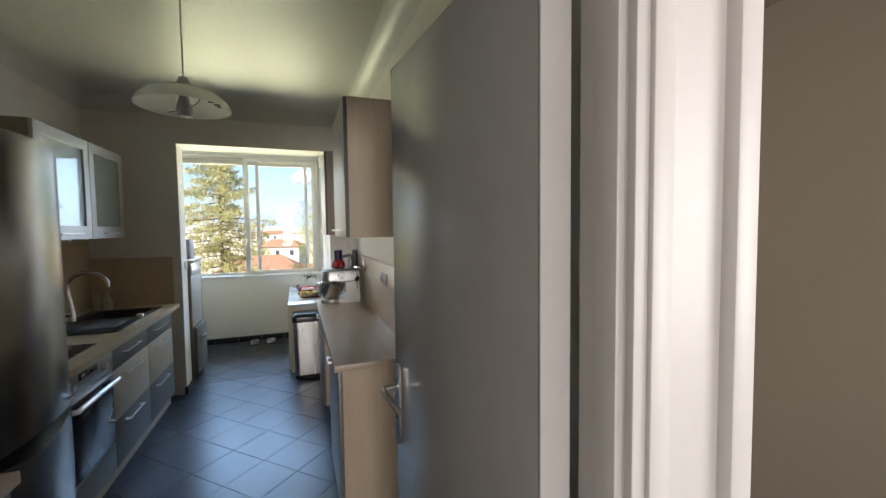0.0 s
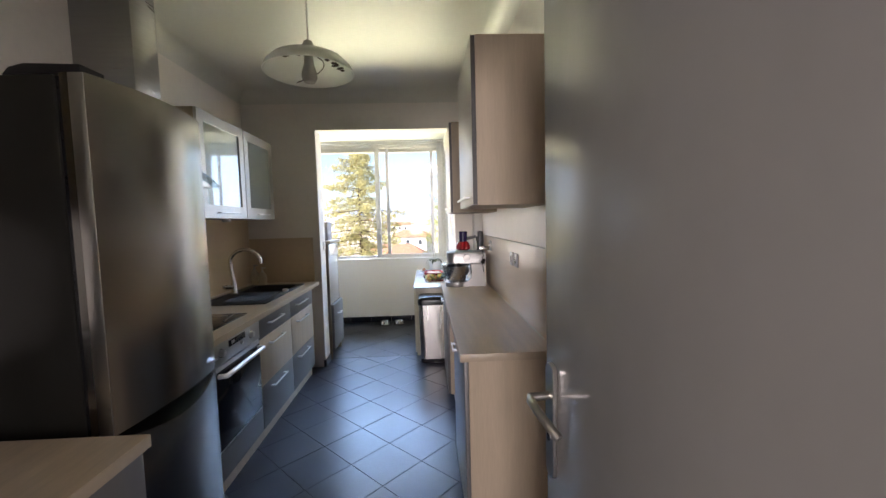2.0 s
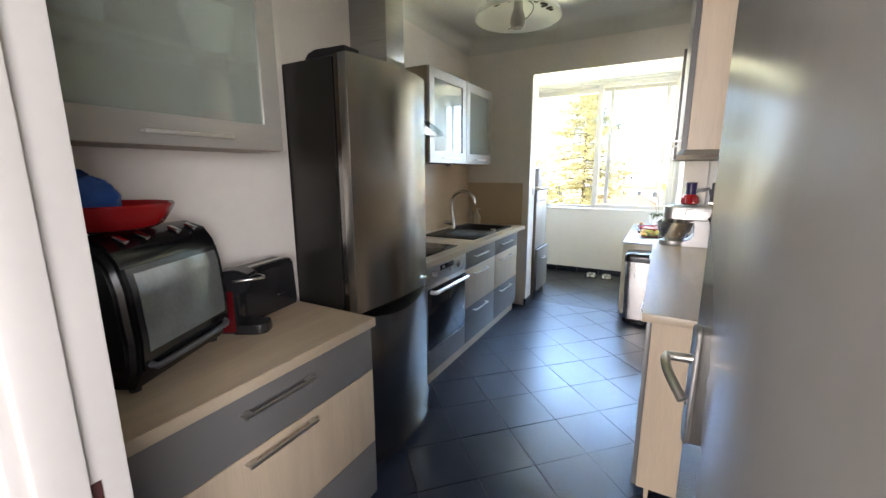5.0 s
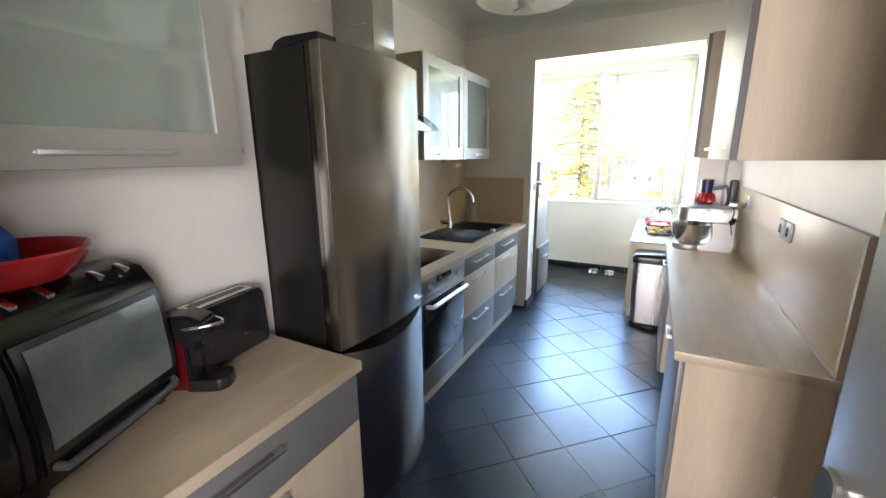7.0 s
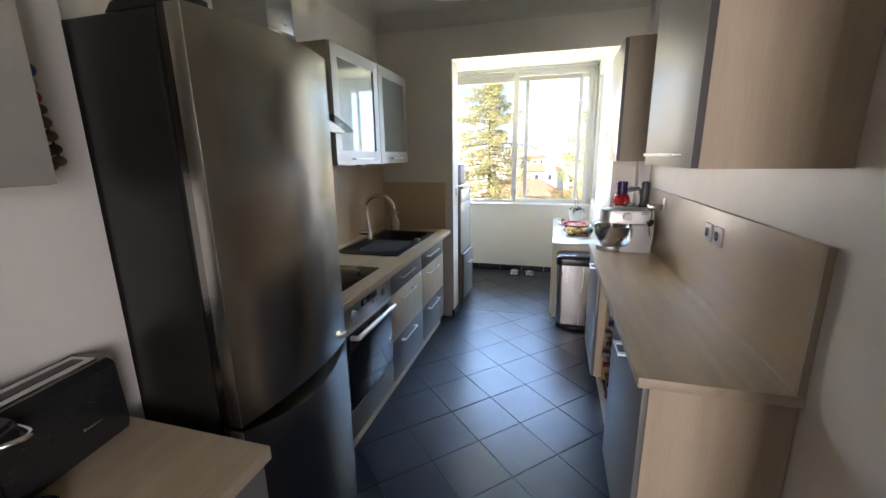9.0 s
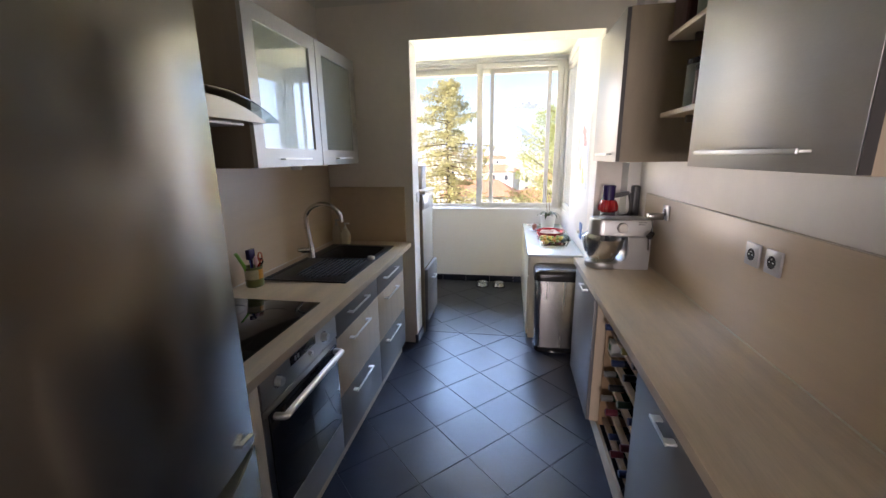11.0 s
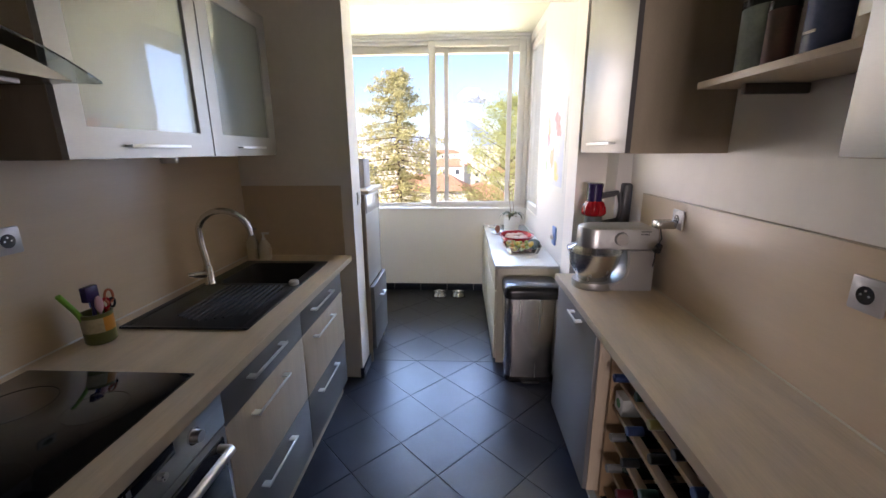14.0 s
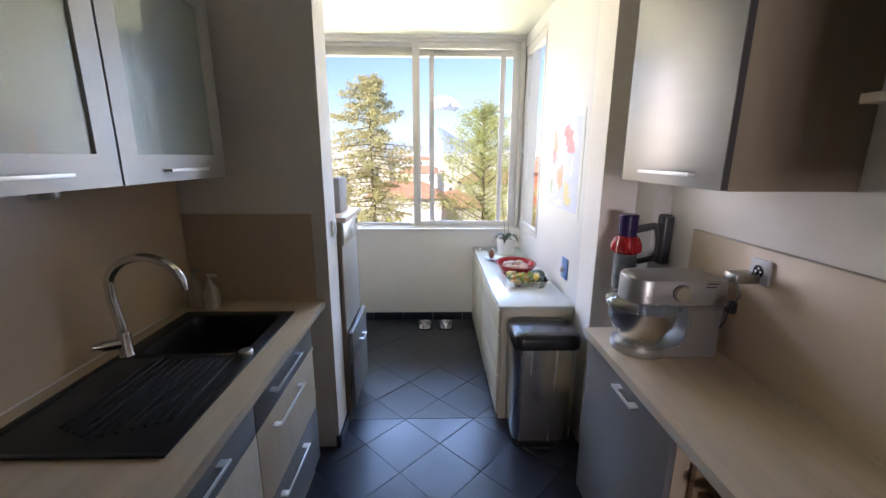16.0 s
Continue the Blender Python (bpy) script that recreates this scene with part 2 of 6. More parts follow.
wall("wall_door", [(XL - 0.15, 0.68, 3.155, YD, 0, ZC + 0.1), (0.68, 1.546, 3.155, YD, 2.06, ZC + 0.1), (1.546, 1.715, 3.155, YD, 0, ZC + 0.1)], FRAMEW, "cream painted wall with a doorway")
wall("ceiling", [(XL, XR, YD, YE, ZC, ZC + 0.1)], CEIL, "off-white painted ceiling", "ceiling")
bm = bmesh.new()
R = 0.12
arc = [(R - R * math.sin(a * math.pi / 12), R - R * math.cos(a * math.pi / 12)) for a in range(7)]
prism(bm, [(XL + 0.001 + u, ZC - 0.001 - v) for u, v in arc[::-1]] + [(XL + 0.001, ZC - 0.001)], "y", 4.30, YE)
prism(bm, [(XR - 0.001 - u, ZC - 0.001 - v) for u, v in arc[::-1]] + [(XR - 0.001, ZC - 0.001)], "y", YD, YE)
prism(bm, [(YE - 0.001 - u, ZC - 0.002 - v) for u, v in arc[::-1]] + [(YE - 0.001, ZC - 0.002)], "x", XL, XR)
tagged(link("cove", bm, CEIL, smooth=True), "rounded plaster cove between walls and ceiling", "cove", kind="structure")
# loggia
wall("loggia_wall_right", [(1.44, 1.59, YE + 0.22, 8.36, 0, LZC), (1.44, 1.59, 8.36, LYW + 0.2, 0, 0.955), (1.44, 1.59, 8.36, LYW + 0.2, 2.60, LZC), (1.44, 1.59, 9.12, LYW + 0.2, 0.955, 2.60)], WHITE, "white painted balcony side wall")
wall("loggia_wall_left", [(-0.75, -0.60, YE + 0.22, LYW + 0.2, 0, LZC)], WHITE, "white painted balcony side wall")
wall("loggia_parapet", [(-0.60, 1.44, LYW, LYW + 0.2, 0, 0.93), (-0.60, 1.44, LYW + 0.05, LYW + 0.2, 2.672, LZC)], WHITE, "white painted parapet below the window")
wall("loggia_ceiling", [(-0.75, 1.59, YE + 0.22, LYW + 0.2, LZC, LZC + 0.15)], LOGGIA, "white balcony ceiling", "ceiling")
# hall; its unseen window openings are added for the fill lamps
wall("hall_walls", [(-1.6, -1.5, -2.9, 3.155, 0, 2.6), (-1.6, 3.3, -3.0, -2.9, 0, 0.9), (-1.6, 3.3, -3.0, -2.9, 2.3, 2.6), (-1.6, -0.6, -3.0, -2.9, 0.9, 2.3), (1.0, 3.3, -3.0, -2.9, 0.9, 2.3), (3.2, 3.3, -2.9, 0.85, 0, 2.6), (3.2, 3.3, 0.85, 2.35, 0, 0.9), (3.2, 3.3, 0.85, 2.35, 2.3, 2.6), (3.2, 3.3, 2.35, 4.4, 0, 2.6), (1.86, 3.2, 4.3, 4.4, 0, 2.6)], HALLP, "taupe painted hall walls")
wall("hall_ceiling", [(-1.6, 3.3, -3.0, 3.13, 2.6, 2.7), (1.85, 3.3, 3.13, 4.4, 2.6, 2.7)], HALLP, "taupe painted hall ceiling", "ceiling")
wall("hall_floor", [(-1.6, 3.3, -3.0, 3.13, -0.1, -0.004), (1.85, 3.3, 3.12, 4.4, -0.1, -0.004)], TILE, "dark tiled hall floor", "floor")
wall("floor", [(XL, XR, 3.13, 7.41, -0.1, -0.006)], GROUT, "dark slate tiled floor laid on the diagonal", "floor")
wall("loggia_floor", [(XL, 1.45, 7.41, LYW, -0.1, -0.006)], GROUT2, "dark slate tiled balcony floor", "floor")

# kitchen worktops
def ring_slab(bm, o, h, z0, z1):
    """A level slab with a rectangular hole: x0, x1, y0, y1 of the outside and of the hole."""
    def loop(r, z):
        return [bm.verts.new((x, y, z)) for x, y in ((r[0], r[2]), (r[1], r[2]), (r[1], r[3]), (r[0], r[3]))]
    a, b, c, d = loop(o, z1), loop(h, z1), loop(o, z0), loop(h, z0)
    for i in range(4):
        k = (i + 1) % 4
        for f in ((a[i], a[k], b[k], b[i]), (c[i], d[i], d[k], c[k]), (a[i], c[i], c[k], a[k]), (b[i], b[k], d[k], d[i])):
            bm.faces.new(f)
    bmesh.ops.recalc_face_normals(bm, faces=bm.faces)


def worktop(label, rows, edges):
    w = thing("worktop", label, "worktop")
    bm = bmesh.new()
    if rows:
        box(bm, *rows[0])
    else:
        ring_slab(bm, (XL, 0.028, 4.895, 7.156), (-0.505, -0.11, 6.56, 6.94), 0.865, 0.90)
    link("board", bm, OAK, w)
    for e in edges:
        boxp("edge_band", *e, EDGE, w, bevel=0.0015)


EDGE = material("oak_edge_band", (0.46, 0.375, 0.275), 0.35, vary=0.06, scale=3, bump=0.02, stretch=(9, 0.8, 9))
worktop("pale oak laminate worktop with the sink and hob", [], [(0.0285, 0.030, 4.895, 7.156, 0.8655, 0.8995)])
worktop("pale oak laminate worktop on the shallow cabinets", [(1.262, XR - 0.002, 4.767, 6.795, 0.865, 0.90)], [(1.2600, 1.2615, 4.767, 6.795, 0.8655, 0.8995), (1.262, XR - 0.003, 4.765, 4.7665, 0.8655, 0.8995)])
worktop("pale oak laminate worktop between the doorway and the fridge", [(XN + 0.002, 0.333, YD + 0.008, 4.213, 0.865, 0.90)], [(0.3335, 0.335, YD + 0.008, 4.213, 0.8655, 0.8995), (XN + 0.003, 0.333, 4.2135, 4.215, 0.8655, 0.8995)])

# ---- trim ----
def trim(name, rows, mat, label, category="trim", bevel=0.0):
    return tagged(boxes(name, rows, mat, bevel=bevel), label, category, kind="structure")


trim("splashback_left", [(XL, XL + 0.012, 4.895, 7.157, 0.901, 1.56)], SPLASH, "pale oak laminate splashback above the worktop", "splashback")
trim("splashback_end", [(XL, -0.015, 7.158, 7.168, 0.901, 1.35)], SPLASH, "pale oak laminate splashback at the end of the sink worktop", "splashback")
trim("splashback_right", [(XR - 0.016, XR - 0.001, 4.79, 6.80, 0.901, 1.335)], SPLASH, "pale oak laminate splashback above the shallow worktop", "splashback", 0.002)
trim("joint_right", [(XR - 0.0205, XR - 0.0165, 4.79, 6.80, 0.9005, 0.9050)], CREAM, "cream sealing joint between worktop and splashback", "joint")
trim("joint_left", [(XL + 0.0125, XL + 0.016, 4.895, 7.157, 0.9005, 0.9055)], WHITE, "pale sealing joint between worktop and splashback", "joint")
trim("splashback_edge", [(XR - 0.0185, XR - 0.001, 4.785, 6.80, 1.3355, 1.3385), (XR - 0.022, XR - 0.001, 4.772, 4.7895, 0.901, 1.3385)], EDGE, "darker oak edging round the splashback", "trim")
trim("skirting_end", [(XL + 0.7, 0.064, 7.158, 7.168, 0, 0.075), (0.057, 0.067, 7.17, 7.372, 0, 0.075)], TILE, "black tile skirting round the wall end", "skirting")
for k in range(6):
    trim("skirting_parapet", [(-0.02 + 0.303 * (k - 1), 0.28 + 0.303 * (k - 1) , LYW - 0.011, LYW - 0.001, 0, 0.078)], TILE, "black tile skirting under the balcony window", "skirting", 0.001)
trim("window_ledge", [(-0.60, 1.44, LYW - 0.012, LYW + 0.045, 0.93, 0.948)], WHITE, "white painted window ledge", "ledge", 0.003)

# door frame
def frame_profile(name, x0, x1, mat=FRAMEW):
    """An upright of the door lining with its mouldings, x0 at the opening, x1 away from it."""
    s = 1 if x1 > x0 else -1
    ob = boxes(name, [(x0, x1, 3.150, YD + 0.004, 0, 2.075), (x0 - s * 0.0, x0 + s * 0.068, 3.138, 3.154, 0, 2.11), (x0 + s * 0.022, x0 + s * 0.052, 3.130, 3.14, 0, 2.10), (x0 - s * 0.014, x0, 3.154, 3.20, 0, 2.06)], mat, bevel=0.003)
    return ob


trim_l = tagged(frame_profile("door_frame_left", 0.70, 0.66), "white painted door lining with a brass strike plate", "door frame", kind="structure")
boxes("latch_hole", [(0.7002, 0.7025, 3.192, 3.213, 1.052, 1.086)], material("dark_latch_hole", (0.05, 0.012, 0.01), 0.6, bump=0), trim_l)
tagged(frame_profile("door_frame_right", 1.506, 1.546), "white painted door lining at the hinges", "door frame", kind="structure")
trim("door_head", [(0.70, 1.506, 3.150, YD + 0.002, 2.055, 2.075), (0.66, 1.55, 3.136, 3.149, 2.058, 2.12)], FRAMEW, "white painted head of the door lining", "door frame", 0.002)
trim("hall_corner_bead", [(1.672, 1.718, 3.12, 3.16, 0, 2.6)], FRAMEW, "white painted corner post in the hall", "trim", 0.006)
trim("hall_wall_pale", [(1.575, 1.672, 3.142, 3.153, 0, 2.598)], FRAMEW, "cream painted strip of hall wall beside the doorway", "wall")

# door leaf
HX, HY, FX, FY = 1.438, 3.250, 1.368, 3.890
door_ang = math.degrees(math.atan2(FY - HY, FX - HX))
LEAF = math.hypot(FX - HX, FY - HY)
door = thing("door_1", "grey painted flush door standing open, with a satin nickel lever handle", "door", at=(HX, HY, 0), rz=door_ang)
door["kind"] = "structure"
boxp("door_leaf", 0, LEAF, -0.04, 0, 0.012, 2.04, DOORP, door, bevel=0.002)
boxp("hinge_edge", -0.006, -0.0005, -0.058, 0.001, 0.012, 2.04, FRAMEW, door, bevel=0.002)
def lever(parent, side):
    """Long plate and bent lever; side is the sign of the local y they stand out to."""
    x = LEAF - 0.032
    y0 = 0.0 if side > 0 else -0.04
    h = thing("door_handle", "satin nickel lever handle on a long back plate", "handle")
    h.parent = parent
    bm = bmesh.new()
    prism(bm, [(x + 0.019 * math.cos(a * math.pi / 8), (1.175 if a <= 8 else 0.972) + 0.017 * math.sin(a * math.pi / 8)) for a in range(17)], "y", y0, y0 + side * 0.009)
    bmesh.ops.bevel(bm, geom=[e for e in bm.edges], offset=0.002, segments=1, affect="EDGES")
    link("back_plate", bm, NICKEL, h, smooth=True)
    bm = bmesh.new()
    z = 1.125
    pts = [(x, y0 + side * 0.008, z), (x, y0 + side * 0.05, z)]
    for k in range(9):
        a = k / 8
        pts.append((x - 0.012 - 0.085 * a, y0 + side * (0.052 - 0.018 * a * a + 0.006 * math.sin(a * 3.1)), z + 0.004 * math.sin(a * 3.1) - 0.034 * a * a))
    tube(bm, pts, 0.0085)
    link("lever", bm, NICKEL, h, smooth=True)
    bm = bmesh.new()
    cyl(bm, (x, y0 + side * 0.007, 1.04), (x, y0 + side * 0.011, 1.04), 0.008)
    link("keyhole_rim", bm, CHROME, h)
lever(door, 1)
lever(door, -1)

# ---- windows ----
def sash(name, parent, x0, x1, y0, y1, z0, z1, w, wb, wt):
    boxes(name, [(x0, x0 + w, y0, y1, z0, z1), (x1 - w, x1, y0, y1, z0, z1), (x0 + w, x1 - w, y0, y1, z0, z0 + wb), (x0 + w, x1 - w, y0, y1, z1 - wt, z1)], FRAMEM, parent, bevel=0.002)
    g = boxp("pane", x0 + w - 0.005, x1 - w + 0.005, (y0 + y1) / 2 - 0.003, (y0 + y1) / 2 + 0.003, z0 + wb - 0.005, z1 - wt + 0.005, PANE, parent)
    g.visible_shadow = False


win = thing("window_1", "white aluminium sliding window looking out over the town", "window")
win["kind"] = "structure"
boxes("window_frame", [(-0.60, 1.435, LYW + 0.075, LYW + 0.19, 0.93, 0.955), (-0.60, 1.435, LYW + 0.075, LYW + 0.19, 2.645, 2.671), (1.400, 1.438, LYW + 0.075, LYW + 0.19, 0.955, 2.645), (-0.60, -0.565, LYW + 0.075, LYW + 0.19, 0.955, 2.645)], FRAMEM, win, bevel=0.003)
sash("sash", win, -0.56, 0.470, LYW + 0.135, LYW + 0.165, 0.956, 2.644, 0.062, 0.03, 0.03)
sash("sash", win, 0.40, 1.398, LYW + 0.10, LYW + 0.13, 0.956, 2.644, 0.066, 0.05, 0.055)
sash("sash", win, 0.555, 1.275, LYW + 0.168, LYW + 0.185, 0.956, 2.644, 0.048, 0.04, 0.05)
boxp("shutter_box", -0.565, 1.40, LYW + 0.192, LYW + 0.26, 2.545, 2.66, FRAMEM, win, bevel=0.004)
boxes("latch", [(1.365, 1.385, LYW + 0.085, LYW + 0.10, 1.50, 1.60), (1.36, 1.375, LYW + 0.075, LYW + 0.09, 1.53, 1.57)], FRAMEM, win, bevel=0.002)

win2 = thing("window_2", "narrow white aluminium side window with hinges", "window")
win2["kind"] = "structure"
boxes("window_frame", [(1.452, 1.50, 8.365, 9.12, 0.955, 0.99), (1.452, 1.50, 8.365, 9.12, 2.56, 2.60), (1.452, 1.50, 8.365, 8.40, 0.99, 2.56), (1.452, 1.50, 9.055, 9.12, 0.99, 2.56)], FRAMEM, win2, bevel=0.002)
boxes("casement", [(1.445, 1.485, 8.402, 9.053, 0.992, 1.03), (1.445, 1.485, 8.402, 9.053, 2.52, 2.558), (1.445, 1.485, 8.402, 8.44, 1.03, 2.52), (1.445, 1.485, 9.015, 9.053, 1.03, 2.52)], FRAMEM, win2, bevel=0.002)
g = boxp("pane", 1.463, 1.469, 8.435, 9.02, 1.025, 2.525, PANE, win2)
g.visible_shadow = False
bm = bmesh.new()
for z in (1.10, 2.40):
    cyl(bm, (1.440, 8.372, z), (1.440, 8.372, z + 0.09), 0.008, seg=12)
link("hinge", bm, NICKEL, win2)
boxes("casement_handle", [(1.43, 1.447, 9.02, 9.045, 1.66, 1.72), (1.42, 1.432, 9.025, 9.04, 1.60, 1.71)], FRAMEM, win2, bevel=0.002)


# ---- kitchen cabinets ----
def ring(bm, x0, x1, y0, y1, z0, z1, w, wb, wt):
    """A flat frame round an opening, in the y-z plane, between x0 and x1."""
    outer = [(y0, z0), (y1, z0), (y1, z1), (y0, z1)]
    inner = [(y0 + w, z0 + wb), (y1 - w, z0 + wb), (y1 - w, z1 - wt), (y0 + w, z1 - wt)]
    v = [[bm.verts.new((x, *p)) for p in loop] for x in (x0, x1) for loop in (outer, inner)]
    ob_, ib, of, inn = v
    for i in range(4):
        k = (i + 1) % 4
        bm.faces.new((ob_[i], ob_[k], ib[k], ib[i]))
        bm.faces.new((of[i], inn[i], inn[k], of[k]))
        bm.faces.new((ob_[i], of[i], of[k], ob_[k]))
        bm.faces.new((ib[i], ib[k], inn[k], inn[i]))
    bmesh.ops.recalc_face_normals(bm, faces=bm.faces)

def bow_handle(parent, s, x, y0, y1, z, out=0.032, mat=None):
    """A flat bar on two legs, on a front that looks along x with sign s."""
    mat = mat or SATIN
    t = 0.006
    if y1 - y0 > 0.14:
        y0, y1 = y0 + 0.015, y1 - 0.015
    foot = 0.028
    rows = [(x + s * (out - t), x + s * out, y0, y1, z - 0.0055, z + 0.0055), (x, x + s * (out - t), y0, y0 + foot, z - 0.003, z + 0.003), (x, x + s * (out - t), y1 - foot, y1, z - 0.003, z + 0.003)]
    rows = [(min(r[0], r[1]), max(r[0], r[1]), *r[2:]) for r in rows]
    return boxes("handle", rows, mat, parent, bevel=0.0015)


def front(parent, name, s, x, y0, y1, z0, z1, mat, label="", t=0.019, handle=None):
    ob = boxp(name, min(x, x - s * t), max(x, x - s * t), y0 + 0.0015, y1 - 0.0015, z0 + 0.0015, z1 - 0.0015, mat, parent, bevel=0.0012, label=label)
    if handle:
        h = bow_handle(ob, s, x, *handle)
    return ob


def unit(name, label, s, xf, xb, y0, y1, z0, z1, mat=OAKV, open_top=False, category="cabinet", group=""):
    """A carcass of panels between the front plane xf and the wall xb."""
    c = thing(name, label, category, group)
    a, b = sorted((xf - s * 0.02, xb))
    t = 0.016
    for n, r in (("side_panel", (a, b, y0, y0 + t, z0, z1)), ("side_panel", (a, b, y1 - t, y1, z0, z1)), ("bottom_panel", (a, b, y0 + t, y1 - t, z0, z0 + t)), ("top_panel", (a, b, y0 + t, y1 - t, z1 - t, z1)), ("back_panel", (b - 0.008 if s < 0 else a, b if s < 0 else a + 0.008, y0 + t, y1 - t, z0 + t, z1 - t))):
        if not (open_top and n == "top_panel"):
            boxp(n, *r, mat, c)
    return c


def plinth(name, s, x, y0, y1, label, mat=OAKV):
    tagged(boxp(name, min(x, x - s * 0.016), max(x, x - s * 0.016), y0, y1, 0.0, 0.094, mat), label, "plinth")


GL = "kitchen base cabinets"
XB = XL + 0.002
base0 = unit("base_cabinet", "oak and grey base cabinet squeezed between the fridge and the oven", 1, 0.0, XB, 4.895, 5.138, 0.095, 0.864, group=GL)
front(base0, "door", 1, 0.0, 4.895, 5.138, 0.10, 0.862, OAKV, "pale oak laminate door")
for (y0, y1, hy0, hy1, what) in ((5.742, 6.364, 5.87, 6.17, "grey, oak and grey drawers beside the oven"), (6.366, 6.985, 6.47, 6.79, "grey, oak and grey drawers under the sink")):
    c = unit("drawer_cabinet", "base cabinet with " + what, 1, 0.0, XB, y0, y1, 0.095, 0.864, open_top=y0 > 6, group=GL)
    front(c, "drawer", 1, 0.0, y0, y1, 0.715, 0.862, GREYF, "slate grey drawer front", handle=(hy0, hy1, 0.80))
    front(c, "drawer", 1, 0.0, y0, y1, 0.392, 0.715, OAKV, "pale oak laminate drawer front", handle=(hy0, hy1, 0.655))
    front(c, "drawer", 1, 0.0, y0, y1, 0.098, 0.392, GREYF, "slate grey drawer front", handle=(hy0, hy1, 0.345))
ends = thing("shelf_unit", "narrow open oak end shelf beside the drawers", "shelf")
boxes("body", [(-0.45, -0.025, 6.988, 6.998, 0.095, 0.863), (-0.46, -0.45, 6.988, 7.155, 0.095, 0.863)], OAKV, ends)
for z in (0.10, 0.36, 0.62):
    boxp("shelf", -0.449, -0.05, 6.999, 7.155, z, z + 0.016, OAKV, ends, bevel=0.001)
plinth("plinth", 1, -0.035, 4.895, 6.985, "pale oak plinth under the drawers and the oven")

# oven
oven = thing("oven", "built-in steel oven with a black glass door and two knobs", "oven")
boxp("body", -0.55, -0.022, 5.15, 5.73, 0.20, 0.70, BLACKM, oven)
boxp("control_panel", -0.02, 0.004, 5.142, 5.738, 0.735, 0.862, STEEL, oven, bevel=0.002)
boxp("frame", -0.02, 0.001, 5.142, 5.738, 0.262, 0.728, STEEL, oven, bevel=0.002)
boxp("lower_panel", -0.02, 0.0, 5.142, 5.738, 0.10, 0.256, GREYF, oven, bevel=0.002, label="grey filler panel below the oven")
boxp("glass_door", 0.002, 0.010, 5.165, 5.715, 0.28, 0.705, OVENG, oven, bevel=0.003)
bm = bmesh.new()
tube(bm, [(0.010, 5.195, 0.685), (0.045, 5.197, 0.687)] + [(0.052, 5.20 + 0.48 * k / 10, 0.688) for k in range(11)] + [(0.045, 5.683, 0.687), (0.010, 5.685, 0.685)], 0.0135, seg=12)
link("door_handle", bm, SATIN, oven, smooth=True)
for y in (5.235, 5.60):
    bm = bmesh.new()
    cyl(bm, (0.004, y, 0.80), (0.009, y, 0.80), 0.024, seg=24)
    k = link("knob_collar", bm, CHROME, oven)
    bm = bmesh.new()
    cyl(bm, (0.009, y, 0.80), (0.030, y, 0.80), 0.0185, 0.0165, seg=24)
    link("knob", bm, NICKEL, oven, smooth=True)
bm = bmesh.new()
cyl(bm, (0.004, 5.475, 0.785), (0.018, 5.475, 0.785), 0.011, seg=16)
link("knob", bm, NICKEL, oven, smooth=True)
boxp("display", 0.003, 0.006, 5.33, 5.53, 0.803, 0.84, OVENG, oven, bevel=0.001)
boxes("button", [(0.0055, 0.007, 5.36 + 0.02 * k, 5.372 + 0.02 * k, 0.812, 0.83) for k in range(2)], NICKEL, oven)

# hob
hob = thing("hob", "black ceramic glass hob set in the worktop", "hob")
boxp("glass", -0.60, -0.068, 5.142, 5.74, 0.901, 0.907, HOBG, hob, bevel=0.0015)
ZONE = material("zone_mark", (0.028, 0.027, 0.028), 0.12, vary=0.02, bump=0)
for x, y, r in ((-0.45, 5.29, 0.072), (-0.45, 5.57, 0.09), (-0.22, 5.29, 0.09), (-0.22, 5.57, 0.072)):
    bm = bmesh.new()
    lathe(bm, [(r - 0.0015, 0.0), (r - 0.0015, 0.0003), (r, 0.0003), (r, 0.0)], (x, y, 0.9071), 48)
    link("cooking_zone", bm, ZONE, hob)

# sink
sink = thing("sink", "black composite sink with a ribbed draining board set in the worktop", "sink")
sx0, sx1, sy0, sy1 = -0.575, -0.068, 6.045, 6.985
bx0, bx1, by0, by1 = -0.50, -0.115, 6.565, 6.935
zt = 0.909
def basin():
    bm = bmesh.new()
    def rr(x0, x1, y0, y1, r, z, n=5):
        out = []
        for cx, cy, a0 in ((x1 - r, y1 - r, 0), (x0 + r, y1 - r, 90), (x0 + r, y0 + r, 180), (x1 - r, y0 + r, 270)):
            for k in range(n + 1):
                a = radians(a0 + 90 * k / n)
                out.append(bm.verts.new((cx + r * math.cos(a), cy + r * math.sin(a), z)))
        return out
    loops = [rr(sx0, sx1, 6.5452, sy1, 0.004, 0.901), rr(sx0, sx1, 6.5452, sy1, 0.004, zt - 0.002), rr(sx0 + 0.003, sx1 - 0.003, 6.5475, sy1 - 0.003, 0.004, zt), rr(bx0, bx1, by0, by1, 0.045, zt), rr(bx0 + 0.003, bx1 - 0.003, by0 + 0.003, by1 - 0.003, 0.045, zt - 0.006), rr(bx0 + 0.012, bx1 - 0.012, by0 + 0.012, by1 - 0.012, 0.05, 0.75), rr(bx0 + 0.04, bx1 - 0.04, by0 + 0.04, by1 - 0.04, 0.05, 0.732)]
    n = len(loops[0])
    for a, b in zip(loops, loops[1:]):
        for i in range(n):
            bm.faces.new((a[i], a[(i + 1) % n], b[(i + 1) % n], b[i]))
    bm.faces.new(loops[-1])
    bmesh.ops.recalc_face_normals(bm, faces=bm.faces)
    link("bowl", bm, SINKM, sink, smooth=True)


